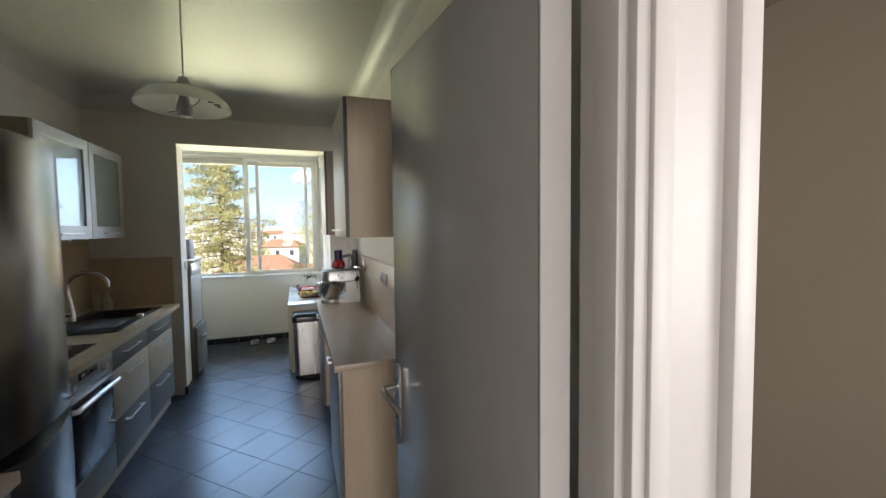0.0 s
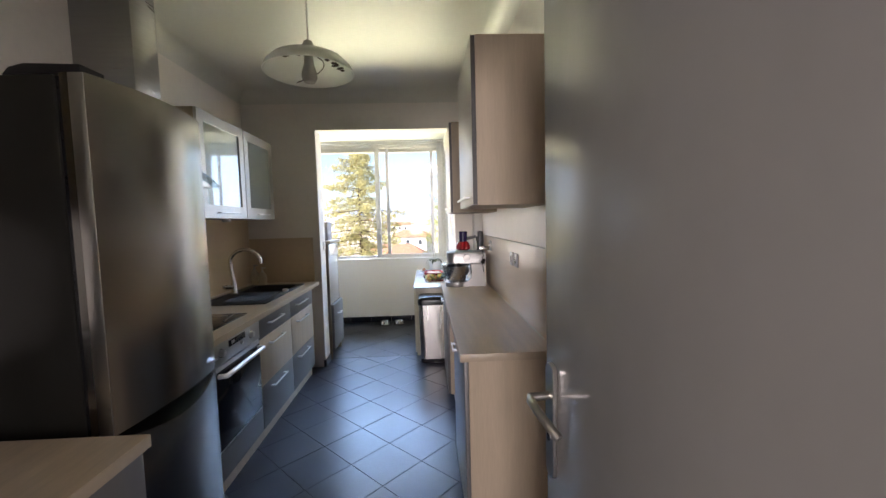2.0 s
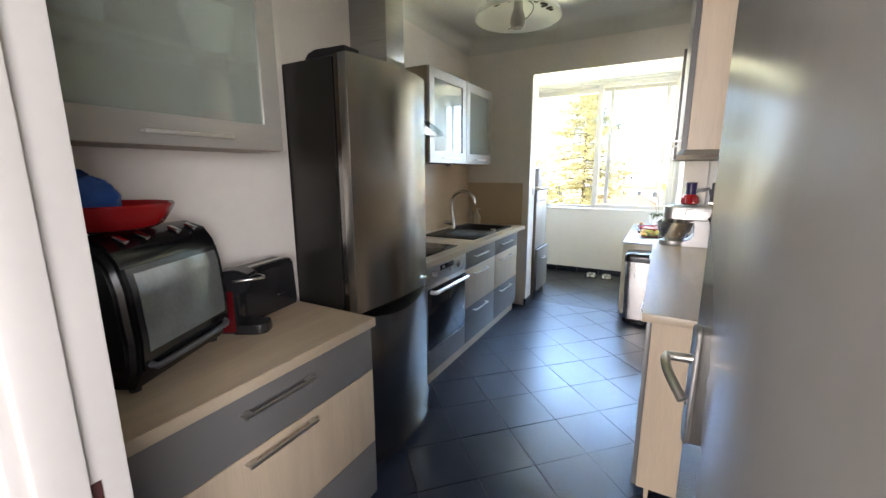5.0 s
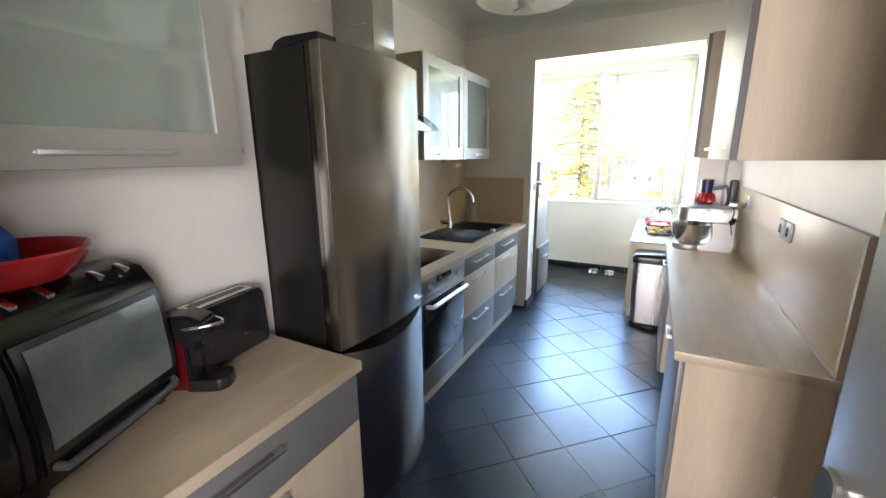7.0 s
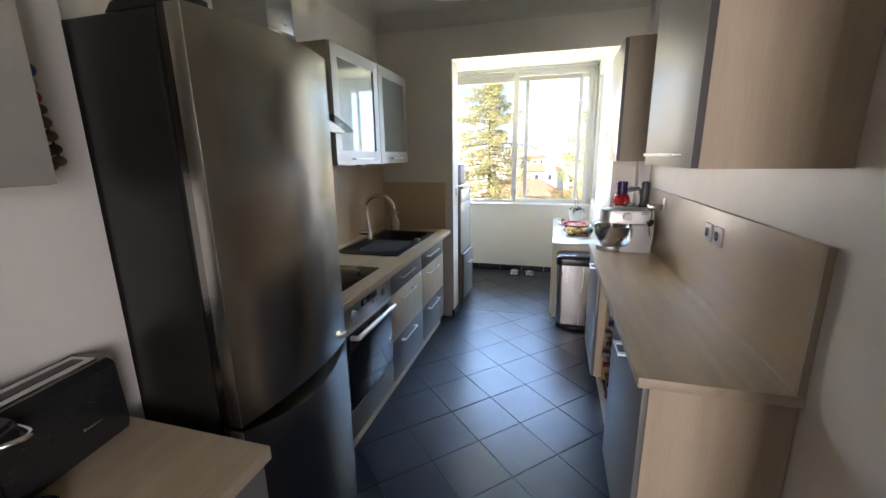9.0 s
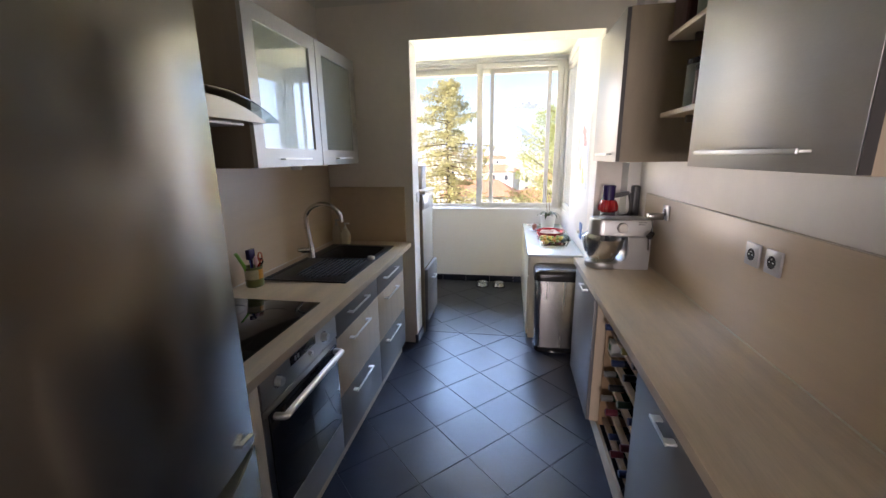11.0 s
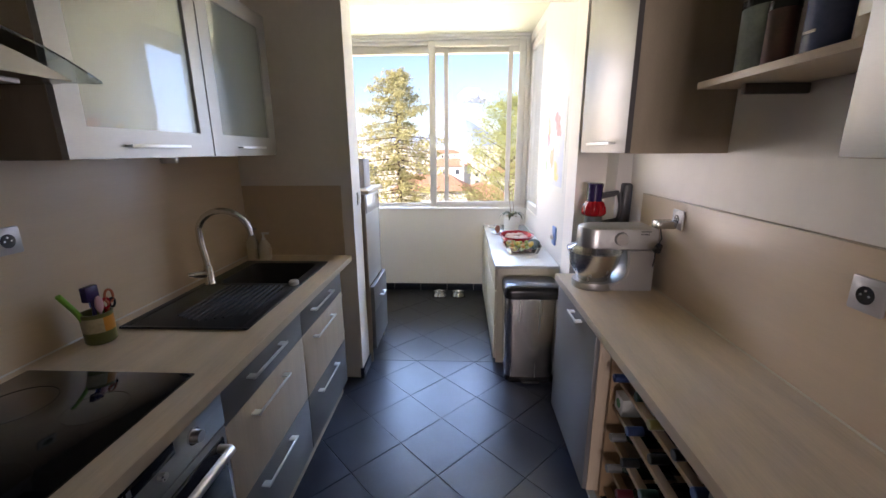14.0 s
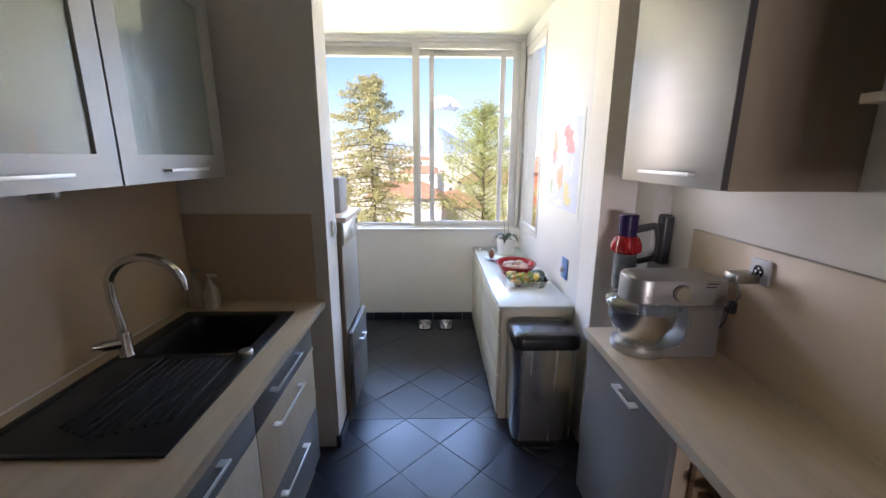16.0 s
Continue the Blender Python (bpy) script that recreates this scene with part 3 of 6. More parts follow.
basin()
boxp("draining_board", sx0, sx1, sy0, 6.545, 0.901, zt - 0.0035, SINKM, sink, bevel=0.001)
for r in ((sx0, sx1, sy0, sy0 + 0.012), (sx1 - 0.03, sx1, sy0 + 0.012, 6.545), (sx0, sx0 + 0.03, sy0 + 0.012, 6.545)):
    boxp("rim", *r, 0.9055, zt, SINKM, sink, bevel=0.001)
bm = bmesh.new()
for k in range(11):
    x = -0.42 + 0.028 * k
    y0 = sy0 + 0.06 + 0.012 * abs(k - 4)
    box(bm, x, x + 0.010, y0, by0 - 0.035, 0.905, 0.9135, 0.003, 2)
link("drainer_rib", bm, material("polished_composite", (0.03, 0.03, 0.032), 0.25, vary=0.1, bump=0.05, fine=300), sink, smooth=True)
bm = bmesh.new()
lathe(bm, [(0.0, 0.006), (0.038, 0.006), (0.045, 0.0), (0.045, -0.002)], (-0.30, 6.75, 0.733), 28)
link("drain", bm, CHROME, sink, smooth=True)
bm = bmesh.new()
lathe(bm, [(0.0, 0.022), (0.020, 0.022), (0.024, 0.018), (0.024, 0.0)], (-0.10, 6.555, zt - 0.001), 24)
link("waste_knob", bm, NICKEL, sink, smooth=True)

# tap
tap = thing("tap", "chrome swan-neck kitchen tap with a side lever", "tap", at=(-0.537, 6.56, 0.906))
bm = bmesh.new()
lathe(bm, [(0, 0), (0.026, 0), (0.026, 0.006), (0.022, 0.012), (0.0215, 0.085), (0.019, 0.095), (0.0, 0.097)], seg=28)
link("tap_base", bm, CHROME, tap, smooth=True)
bm = bmesh.new()
pts = [(0, 0, 0.085), (-0.003, 0, 0.12), (-0.010, 0, 0.17), (-0.018, 0, 0.22)]
for k in range(1, 15):
    a = math.pi * (1 - k / 14 * 0.95)
    pts.append((0.103 + 0.125 * math.cos(a), 0.022 * k / 14, 0.262 + 0.112 * math.sin(a)))
tube(bm, pts, 0.0160, 20)
link("spout", bm, CHROME, tap, smooth=True)
bm = bmesh.new()
e = Vector(pts[-1])
cyl(bm, e, e + Vector((0.004, 0, -0.03)), 0.0125, seg=18)
link("aerator", bm, CHROME, tap, smooth=True)
bm = bmesh.new()
cyl(bm, (-0.01, -0.01, 0.055), (-0.045, -0.05, 0.062), 0.0195, seg=22)
cyl(bm, (-0.045, -0.05, 0.062), (-0.062, -0.068, 0.066), 0.0175, 0.012, seg=18)
link("tap_lever", bm, CHROME, tap, smooth=True)

# glazed wall cabinets
def glazed(name, label, s, xf, xb, y0, y1, z0, z1, fw, hy, body_mat=CARC, group="", items=True, hz=None):
    c = unit(name, label, s, xf, xb, y0, y1, z0, z1, body_mat, category="cabinet", group=group)
    bm = bmesh.new()
    ring(bm, xf - 0.02, xf, y0 + 0.002, y1 - 0.002, z0 + 0.002, z1 - 0.002, fw, fw + 0.018, fw)
    d = link("door", bm, ALU, c, "aluminium framed glass door")
    boxp("glass_panel", xf - 0.012, xf - 0.008, y0 + fw - 0.004, y1 - fw + 0.004, z0 + fw + 0.016, z1 - fw + 0.004, FROST, d)
    bow_handle(d, s, xf, hy[0], hy[1], hz or z0 + 0.04, 0.026)
    return c


GW = "glazed wall cabinets over the sink"
glazed("wall_cabinet", "aluminium wall cabinet with a frosted glass door next to the hood", 1, -0.315, XB, 5.745, 6.395, 1.54, 2.255, 0.072, (5.92, 6.23), group=GW)
glazed("wall_cabinet", "aluminium wall cabinet with a frosted glass door in the corner", 1, -0.315, XB, 6.400, 6.985, 1.54, 2.255, 0.072, (6.57, 6.83), group=GW)
lamp_puck = thing("cabinet_lamp", "small round grey lamp under the wall cabinet", "lamp", at=(-0.42, 6.26, 1.539))
bm = bmesh.new()
lathe(bm, [(0, -0.022), (0.028, -0.022), (0.032, -0.016), (0.032, 0.0), (0, 0)], seg=24)
link("housing", bm, NICKEL, lamp_puck, smooth=True)

# hood
hood = thing("cooker_hood", "stainless steel chimney hood with a curved smoked glass canopy", "cooker hood")
HC = 5.375
boxp("chimney", XB, -0.35, HC - 0.105, HC + 0.105, 1.84, 2.20, STEEL, hood, bevel=0.002)
boxp("upper_chimney", XB, -0.355, HC - 0.10, HC + 0.10, 2.2, ZC - 0.004, STEEL, hood, bevel=0.002)
bm = bmesh.new()
sections = []
for i in range(13):
    v = i / 6 - 1
    zt = 1.806 - 0.072 * v * v
    sections.append([(XB, HC + 0.335 * v, 1.725), (-0.27, HC + 0.335 * v, 1.725), (-0.228, HC + 0.335 * v, 1.730), (-0.226, HC + 0.335 * v, zt), (-0.33, HC + 0.335 * v, zt + 0.022), (XB, HC + 0.335 * v, zt + 0.022)])
loft(bm, sections)
link("hood_body", bm, FRIDGE_STEEL, hood)
bm = bmesh.new()
N = 16
top, bot = [], []
for i in range(N + 1):
    v = i / N * 2 - 1
    rowt, rowb = [], []
    for j in range(5):
        u = j / 4
        half = 0.345 + (0.065 if u > 0.62 else 0.0)
        x = XB + 0.02 + u * (0.42 + 0.03 * math.cos(v * 1.4))
        z = 1.842 - 0.085 * v * v - 0.015 * u
        rowt.append(bm.verts.new((x, HC + v * half, z)))
        rowb.append(bm.verts.new((x, HC + v * half, z - 0.006)))
    top.append(rowt)
    bot.append(rowb)
for i in range(N):
    for j in range(4):
        bm.faces.new((top[i][j], top[i + 1][j], top[i + 1][j + 1], top[i][j + 1]))
        bm.faces.new((bot[i][j], bot[i][j + 1], bot[i + 1][j + 1], bot[i + 1][j]))
for i in range(N):
    for j in (0, 4):
        bm.faces.new((top[i][j], top[i + 1][j], bot[i + 1][j], bot[i][j]))
for j in range(4):
    for i in (0, N):
        bm.faces.new((top[i][j], top[i][j + 1], bot[i][j + 1], bot[i][j]))
bmesh.ops.recalc_face_normals(bm, faces=bm.faces)
link("canopy", bm, glass("smoked_glass", (0.55, 0.62, 0.62), 0.02), hood, smooth=True)
for k in range(5):
    bm = bmesh.new()
    cyl(bm, (-0.235, HC - 0.02 + 0.019 * k, 1.757), (-0.230, HC - 0.02 + 0.019 * k, 1.757), 0.0055, seg=14)
    link("button", bm, CHROME, hood, smooth=True)
boxp("grease_filter", XB + 0.05, -0.29, HC - 0.27, HC + 0.27, 1.718, 1.7245, STEEL, hood)

# right-hand cabinets
GR = "shallow base cabinets"
XC = XR - 0.003
for y0, y1, hy, what in ((4.785, 5.430, (5.06, 5.22), "by the room door"), (6.165, 6.785, (6.33, 6.50), "beside the waste bin")):
    c = unit("base_cabinet", "shallow base cabinet with a slate grey door, " + what, -1, 1.28, XC, y0, y1, 0.095, 0.864, group=GR)
    front(c, "door", -1, 1.28, y0, y1, 0.098, 0.862, GREYF, "slate grey door", handle=(hy[0], hy[1], 0.815))
plinth("plinth", -1, 1.335, 4.80, 6.78, "oak plinth under the shallow cabinets")

rack = thing("wine_rack", "oak wine rack with slatted shelves between the shallow cabinets", "wine rack")
WOODR = material("rack_wood", (0.36, 0.235, 0.13), 0.5, vary=0.12, scale=3, bump=0.06, stretch=(6, 1, 6))
boxes("body", [(1.345, XC, 5.452, 5.470, 0.095, 0.863), (1.345, XC, 6.135, 6.153, 0.095, 0.863), (XC - 0.01, XC, 5.470, 6.135, 0.095, 0.863)], WOODR, rack, bevel=0.001)
levels = (0.13, 0.265, 0.40, 0.535, 0.67)
for z in levels:
    for x in (1.36, 1.52):
        boxp("slat", x, x + 0.03, 5.471, 6.134, z, z + 0.018, WOODR, rack, bevel=0.002)
cols = [((0.012, 0.02, 0.012), (0.10, 0.012, 0.02)), ((0.012, 0.012, 0.012), (0.02, 0.02, 0.02)), ((0.02, 0.035, 0.015), (0.22, 0.18, 0.04)), ((0.015, 0.02, 0.04), (0.02, 0.035, 0.10)), ((0.02, 0.05, 0.03), (0.22, 0.22, 0.21)), ((0.03, 0.02, 0.012), (0.02, 0.05, 0.03))]
bmats = [(material("bottle_glass_%s" % w, a, 0.08, vary=0.03, bump=0, spec=0.7), material("bottle_cap_%s" % w, b, 0.3, vary=0.03, bump=0)) for w, (a, b) in zip(("green", "black", "olive", "blue", "pale", "brown"), cols)]
bn = ("green wine bottle with a red cap", "black wine bottle with a black cap", "olive wine bottle with a yellow cap", "dark bottle with a blue cap", "pale green bottle with a silver cap", "brown bottle with a green cap")


def bottle(i, x, y, z, ln=0.30):
    g, c = bmats[i]
    b = thing("bottle", bn[i] + " lying in the wine rack", "bottle", "bottles in the wine rack", at=(x, y, z))
    b.rotation_euler = (0, radians(-90), 0)
    bm = bmesh.new()
    lathe(bm, [(0, -0.30), (0.034, -0.30), (0.037, -0.295), (0.037, -0.12), (0.030, -0.09), (0.016, -0.065), (0.014, -0.02), (0.0, -0.02)], seg=18)
    link("glass", bm, g, b, smooth=True)
    bm = bmesh.new()
    lathe(bm, [(0.0165, -0.055), (0.0165, 0.0), (0.014, 0.002), (0, 0.002)], seg=16)
    link("cap", bm, c, b, smooth=True)


rb = random.Random(4)
for li, z in enumerate(levels):
    for k in range(5):
        if rb.random() < 0.86 and not (li == 3 and k == 4):
            bottle((li * 2 + k * 3 + rb.randrange(3)) % 6, 1.318 + rb.random() * 0.035, 5.54 + 0.128 * k + rb.uniform(-0.008, 0.008), z + 0.0555)

cb = thing("card_box", "small white card box with a green dot among the bottles", "box", at=(1.35, 6.06, 0.574))
boxp("carton", 0, 0.12, -0.035, 0.035, 0, 0.07, material("white_card", (0.62, 0.62, 0.58), 0.6, vary=0.05, bump=0.02), cb, bevel=0.002)
bm = bmesh.new()
cyl(bm, (-0.0015, 0, 0.038), (-0.0005, 0, 0.038), 0.018, seg=24)
link("green_dot", bm, material("green_ink", (0.03, 0.22, 0.06), 0.5, bump=0), cb)
BANDG = material("dark_door_edge", (0.075, 0.07, 0.068), 0.4, vary=0.04, bump=0)
GU = "grey wall cabinets on the plastered wall"
for y0, y1, hy, what in ((4.775, 5.370, (4.86, 5.29), "by the room door"), (6.205, 6.750, (6.29, 6.60), "next to the balcony opening")):
    c = unit("wall_cabinet", "wall cabinet with a brushed aluminium door, " + what, -1, 1.333, XC, y0, y1, 1.543, 2.245, OAKV if y0 < 5 else CARC, group=GU)
    d = front(c, "door", -1, 1.333, y0, y1, 1.543, 2.243, ALU, "brushed aluminium door", handle=(hy[0], min(hy[1], y1 - 0.03), 1.582, 0.026))
    boxp("edge_band", 1.3335, 1.3515, y0 - 0.002, y0 + 0.0012, 1.5455, 2.2405, BANDG, d, label="dark grey door edge")
DARKM = material("bronze_bracket", (0.12, 0.10, 0.08), 0.4, metal=0.5, bump=0)
for z in (1.735, 2.045):
    s_ = thing("wall_shelf", "oak shelf fixed between the grey wall cabinets", "shelf", "shelves between the wall cabinets")
    boxp("board", 1.462, XC, 5.375, 6.030, z, z + 0.02, OAK, s_, bevel=0.0015)
    for y in (5.45, 5.90):
        boxp("bracket", 1.52, XC, y, y + 0.018, z - 0.03, z - 0.001, DARKM, s_, bevel=0.004)

# cabinet beside the fridge
cn = unit("drawer_cabinet", "wide base cabinet with grey and oak drawers beside the fridge", 1, 0.312, XN + 0.003, 3.26, 4.212, 0.095, 0.864)
for z0, z1, m, l in ((0.672, 0.862, GREYF, "slate grey drawer front"), (0.345, 0.672, OAKV, "pale oak laminate drawer front"), (0.098, 0.345, GREYF, "slate grey drawer front")):
    front(cn, "drawer", 1, 0.312, 3.26, 4.212, z0, z1, m, l, handle=(3.62, 3.905, z1 - 0.028 if z1 < 0.8 else 0.80, 0.03, NICKEL))
plinth("plinth", 1, 0.27, 3.26, 4.21, "oak plinth under the drawers beside the fridge")
cu = glazed("wall_cabinet", "large aluminium framed wall cabinet with frosted glass, full of crockery", 1, 0.045, XN + 0.003, 3.27, 4.076, 1.542, 2.26, 0.068, (3.60, 3.885), group="", hz=1.578)

# fridge
fr = thing("fridge_freezer", "tall fridge freezer with dark brushed steel doors and anthracite sides", "fridge")
FY0, FY1 = 4.302, 4.888
boxp("body", -0.45, 0.083, FY0, FY1, 0.04, 1.925, FRIDGE_SIDE, fr, bevel=0.008)
def fridge_door(name, z0, z1, scoop):
    outline = [(0.096, FY0 + 0.003)]
    n = 16
    for k in range(n + 1):
        t = k / n
        y = FY0 + 0.003 + t * (FY1 - FY0 - 0.006)
        outline.append((0.163 + 0.005 * (1 - abs(2 * t - 1) ** 5) + 0.040 * math.sin(math.pi * t) if 0 < t < 1 else 0.163, y))
    outline.append((0.096, FY1 - 0.003))
    bm = bmesh.new()
    lo = [bm.verts.new((x, y, z0 + (scoop * math.sin(math.pi * (y - FY0) / (FY1 - FY0)) if scoop > 0 else 0))) for x, y in outline]
    hi = [bm.verts.new((x, y, z1 + (scoop * math.sin(math.pi * (y - FY0) / (FY1 - FY0)) if scoop < 0 else 0))) for x, y in outline]
    m = len(outline)
    for i in range(m):
        bm.faces.new((lo[i], lo[(i + 1) % m], hi[(i + 1) % m], hi[i]))
    bm.faces.new(lo[::-1])
    bm.faces.new(hi)
    bmesh.ops.recalc_face_normals(bm, faces=bm.faces)
    return link(name, bm, FRIDGE_STEEL, fr, smooth=True)


fridge_door("upper_door", 0.850, 1.930, 0.012)
fridge_door("lower_door", 0.06, 0.838, -0.045)
boxp("door_edge", 0.122, 0.164, FY0 - 0.0015, FY0 + 0.0025, 0.85, 1.928, NICKEL, fr, bevel=0.0008)
boxp("door_edge", 0.122, 0.164, FY0 - 0.0015, FY0 + 0.0025, 0.062, 0.83, NICKEL, fr, bevel=0.0008)
boxp("door_seal", 0.084, 0.0955, FY0 + 0.006, FY1 - 0.006, 0.06, 1.92, BLACK, fr)
boxp("handle_recess", 0.097, 0.145, FY0 + 0.012, FY1 - 0.012, 0.78, 0.872, BLACK, fr)
bm = bmesh.new()
prism(bm, [(-0.06, 1.9255), (0.155, 1.9305), (0.155, 1.952), (0.0, 1.956), (-0.04, 1.946)], "y", FY0 + 0.004, FY0 + 0.09)
link("hinge_cover", bm, BLACKM, fr, smooth=False)
boxp("badge", 0.182, 0.1960, FY1 - 0.085, FY1 - 0.04, 0.895, 0.905, CHROME, fr)
boxes("foot", [(0.02, 0.06, FY0 + 0.04, FY0 + 0.08, 0, 0.04), (0.02, 0.06, FY1 - 0.08, FY1 - 0.04, 0, 0.04), (-0.40, -0.36, FY0 + 0.04, FY0 + 0.08, 0, 0.04), (-0.40, -0.36, FY1 - 0.08, FY1 - 0.04, 0, 0.04)], BLACK, fr)

# pendant lamp
pl = thing("pendant_lamp", "pendant lamp with a frosted glass dish painted with red berries", "lamp", at=(0.60, 5.05, 0))
bm = bmesh.new()
lathe(bm, [(0, ZC - 0.001), (0.048, ZC - 0.001), (0.05, ZC - 0.02), (0.042, ZC - 0.075), (0.02, ZC - 0.088), (0, ZC - 0.088)], seg=28)
link("ceiling_rose", bm, WHITE, pl, smooth=True)
bm = bmesh.new()
cyl(bm, (0, 0, 2.33), (0, 0, ZC - 0.085), 0.0035, seg=8)
link("flex", bm, WHITE, pl)
bm = bmesh.new()
lathe(bm, [(0, 2.345), (0.02, 2.34), (0.032, 2.31), (0.034, 2.285), (0.0, 2.284)], seg=24)
link("cap", bm, WHITE, pl, smooth=True)
bm = bmesh.new()
prof = [(0.03, 2.292), (0.10, 2.283), (0.16, 2.258), (0.195, 2.225), (0.208, 2.195), (0.204, 2.194), (0.191, 2.221), (0.157, 2.252), (0.10, 2.277), (0.03, 2.286)]
lathe(bm, prof, seg=56)
DISH = glass("frosted_dish_glass", (0.97, 0.97, 0.93), 0.35)
link("shade", bm, DISH, pl, smooth=True)
bm = bmesh.new()
lathe(bm, [(0, 2.284), (0.02, 2.284), (0.022, 2.235), (0.034, 2.20), (0.036, 2.175), (0.026, 2.152), (0, 2.145)], seg=24)
link("bulb", bm, material("bulb_glass", (0.75, 0.73, 0.70), 0.2, vary=0.02, bump=0), pl, smooth=True)
bm = bmesh.new()
def dish_z(r):
    return 2.2765 - 0.080 * (r / 0.20) ** 2.6
berry = random.Random(2)
for cx, cy in ((0.11, 0.05), (-0.09, -0.06)):
    for k in range(13):
        x, y = cx + berry.uniform(-0.035, 0.035), cy + berry.uniform(-0.022, 0.022)
        bmesh.ops.create_icosphere(bm, subdivisions=1, radius=0.0125, matrix=Matrix.Translation((x, y, dish_z(math.hypot(x, y)) - 0.002)) @ Matrix.Diagonal((1, 1, 0.25, 1)))
for ph in (0.3, 3.4):
    pts = []
    for k in range(18):
        a = ph + k * 0.11
        r = 0.04 + 0.0086 * k
        pts.append((r * math.cos(a), r * math.sin(a), dish_z(r) - 0.004))
    tube(bm, pts, 0.0022, 6)
link("berry_painting", bm, material("berry_paint", (0.045, 0.006, 0.008), 0.4, bump=0), pl)

# ---- balcony furniture ----
dr = thing("dresser", "low cream lacquered dresser with drawers, full of dishes on top", "dresser")
TOPW = material("pale_glass_top", (0.62, 0.63, 0.60), 0.16, vary=0.03, bump=0, spec=0.6)
boxp("top", 0.985, 1.436, 7.395, 8.988, 0.742, 0.764, TOPW, dr, bevel=0.003)
for n, r in (("side_panel", (1.005, 1.434, 7.403, 7.421, 0.0, 0.741)), ("side_panel", (1.005, 1.434, 8.968, 8.986, 0.0, 0.741)), ("back_panel", (1.426, 1.434, 7.421, 8.968, 0.03, 0.741)), ("bottom_panel", (1.005, 1.426, 7.421, 8.968, 0.03, 0.048)), ("divider", (1.005, 1.426, 8.19, 8.208, 0.048, 0.741))):
    boxp(n, *r, CREAM, dr, bevel=0.001)
for y0, y1, z0, z1, n in ((7.408, 8.197, 0.575, 0.733, "drawer"), (8.203, 8.982, 0.575, 0.733, "drawer"), (7.408, 8.197, 0.305, 0.568, "drawer"), (7.408, 8.197, 0.035, 0.298, "drawer"), (8.203, 8.59, 0.035, 0.568, "door"), (8.596, 8.982, 0.035, 0.568, "door")):
    boxp(n, 0.987, 1.003, y0, y1, z0, z1, CREAM, dr, bevel=0.0025)

bn_ = thing("waste_bin", "brushed steel pedal bin with a black plastic lid", "bin", at=(1.215, 7.262, 0))
def rr_loft(name, rows, mat, parent, label=""):
    """rows: width, depth, corner radius, height, and how far it is pushed in y."""
    bm = bmesh.new()
    loft(bm, [[(x, y + (row[4] if len(row) > 4 else 0), row[3]) for x, y in rounded_rect(*row[:3])] for row in rows])
    return link(name, bm, mat, parent, label, smooth=True)


rr_loft("body", [(0.335, 0.245, 0.05, 0.045), (0.345, 0.25, 0.05, 0.30), (0.36, 0.262, 0.05, 0.62)], BIN_STEEL, bn_)
rr_loft("base", [(0.32, 0.235, 0.05, 0.0), (0.335, 0.25, 0.05, 0.01), (0.335, 0.25, 0.05, 0.045)], BLACK, bn_)
rr_loft("lid", [(0.368, 0.27, 0.05, 0.615), (0.372, 0.272, 0.05, 0.625), (0.372, 0.272, 0.05, 0.66), (0.36, 0.26, 0.05, 0.685), (0.33, 0.235, 0.05, 0.697), (0.25, 0.16, 0.05, 0.700)], BLACK, bn_)
boxp("pedal", -0.06, 0.06, -0.155, -0.115, 0.012, 0.026, BLACK, bn_, bevel=0.004)

tc_ = thing("appliance_cabinet", "tall narrow grey cabinet with a built-in appliance and a drawer", "cabinet")
for n, r in (("side_panel", (-0.50, 0.078, 7.385, 7.403, 0.0, 1.27)), ("side_panel", (-0.50, 0.078, 7.832, 7.85, 0.0, 1.27)), ("back_panel", (-0.50, -0.49, 7.403, 7.832, 0.1, 1.27))):
    boxp(n, *r, CARC, tc_)
boxp("top", -0.51, 0.108, 7.378, 7.86, 1.272, 1.298, OAK, tc_, bevel=0.003)
ad = boxp("appliance_door", 0.0, 0.078, 7.406, 7.829, 0.60, 1.262, ALU, tc_, bevel=0.004, label="aluminium coloured appliance door")
boxp("control_strip", 0.079, 0.086, 7.41, 7.825, 1.13, 1.255, NICKEL, ad, bevel=0.003)
boxes("button", [(0.086, 0.090, 7.775, 7.80, 1.20, 1.235)], BLACK, ad, bevel=0.001)
bm = bmesh.new()
lathe(bm, [(0, 0), (0.028, 0), (0.03, -0.003), (0, -0.003)], seg=20)
o = link("emblem", bm, WHITE, ad, smooth=True)
o.matrix_basis = pose(0.0885, 7.66, 1.175, 0, 90, 0)
dd = boxp("drawer", 0.085, 0.112, 7.388, 7.848, 0.40, 0.60, GREYF, tc_, bevel=0.002, label="grey drawer front")
bow_handle(dd, 1, 0.112, 7.55, 7.70, 0.475)
boxp("lower_front", 0.085, 0.110, 7.388, 7.848, 0.105, 0.396, GREYF, tc_, bevel=0.002)

bk = thing("cutting_boards", "wooden boards and a box file standing on the tall cabinet", "board", at=(0.0, 7.56, 1.299))
for k, (x0, w, h, m) in enumerate(((-0.06, 0.02, 0.19, WOODR), (-0.036, 0.018, 0.2, OAK), (-0.015, 0.055, 0.205, material("box_card", (0.30, 0.27, 0.27), 0.6)))):
    boxp("board", x0, x0 + w, 0.0, 0.19, 0.0, h, m, bk, bevel=0.002)

sw = tagged(thing("light_switch", "white light switch on the wall end", "switch"), kind="")
boxp("plate", 0.056, 0.064, 7.27, 7.35, 1.215, 1.295, WHITE, sw, bevel=0.002)
boxp("rocker", 0.064, 0.068, 7.285, 7.335, 1.228, 1.282, WHITE, sw, bevel=0.0015)

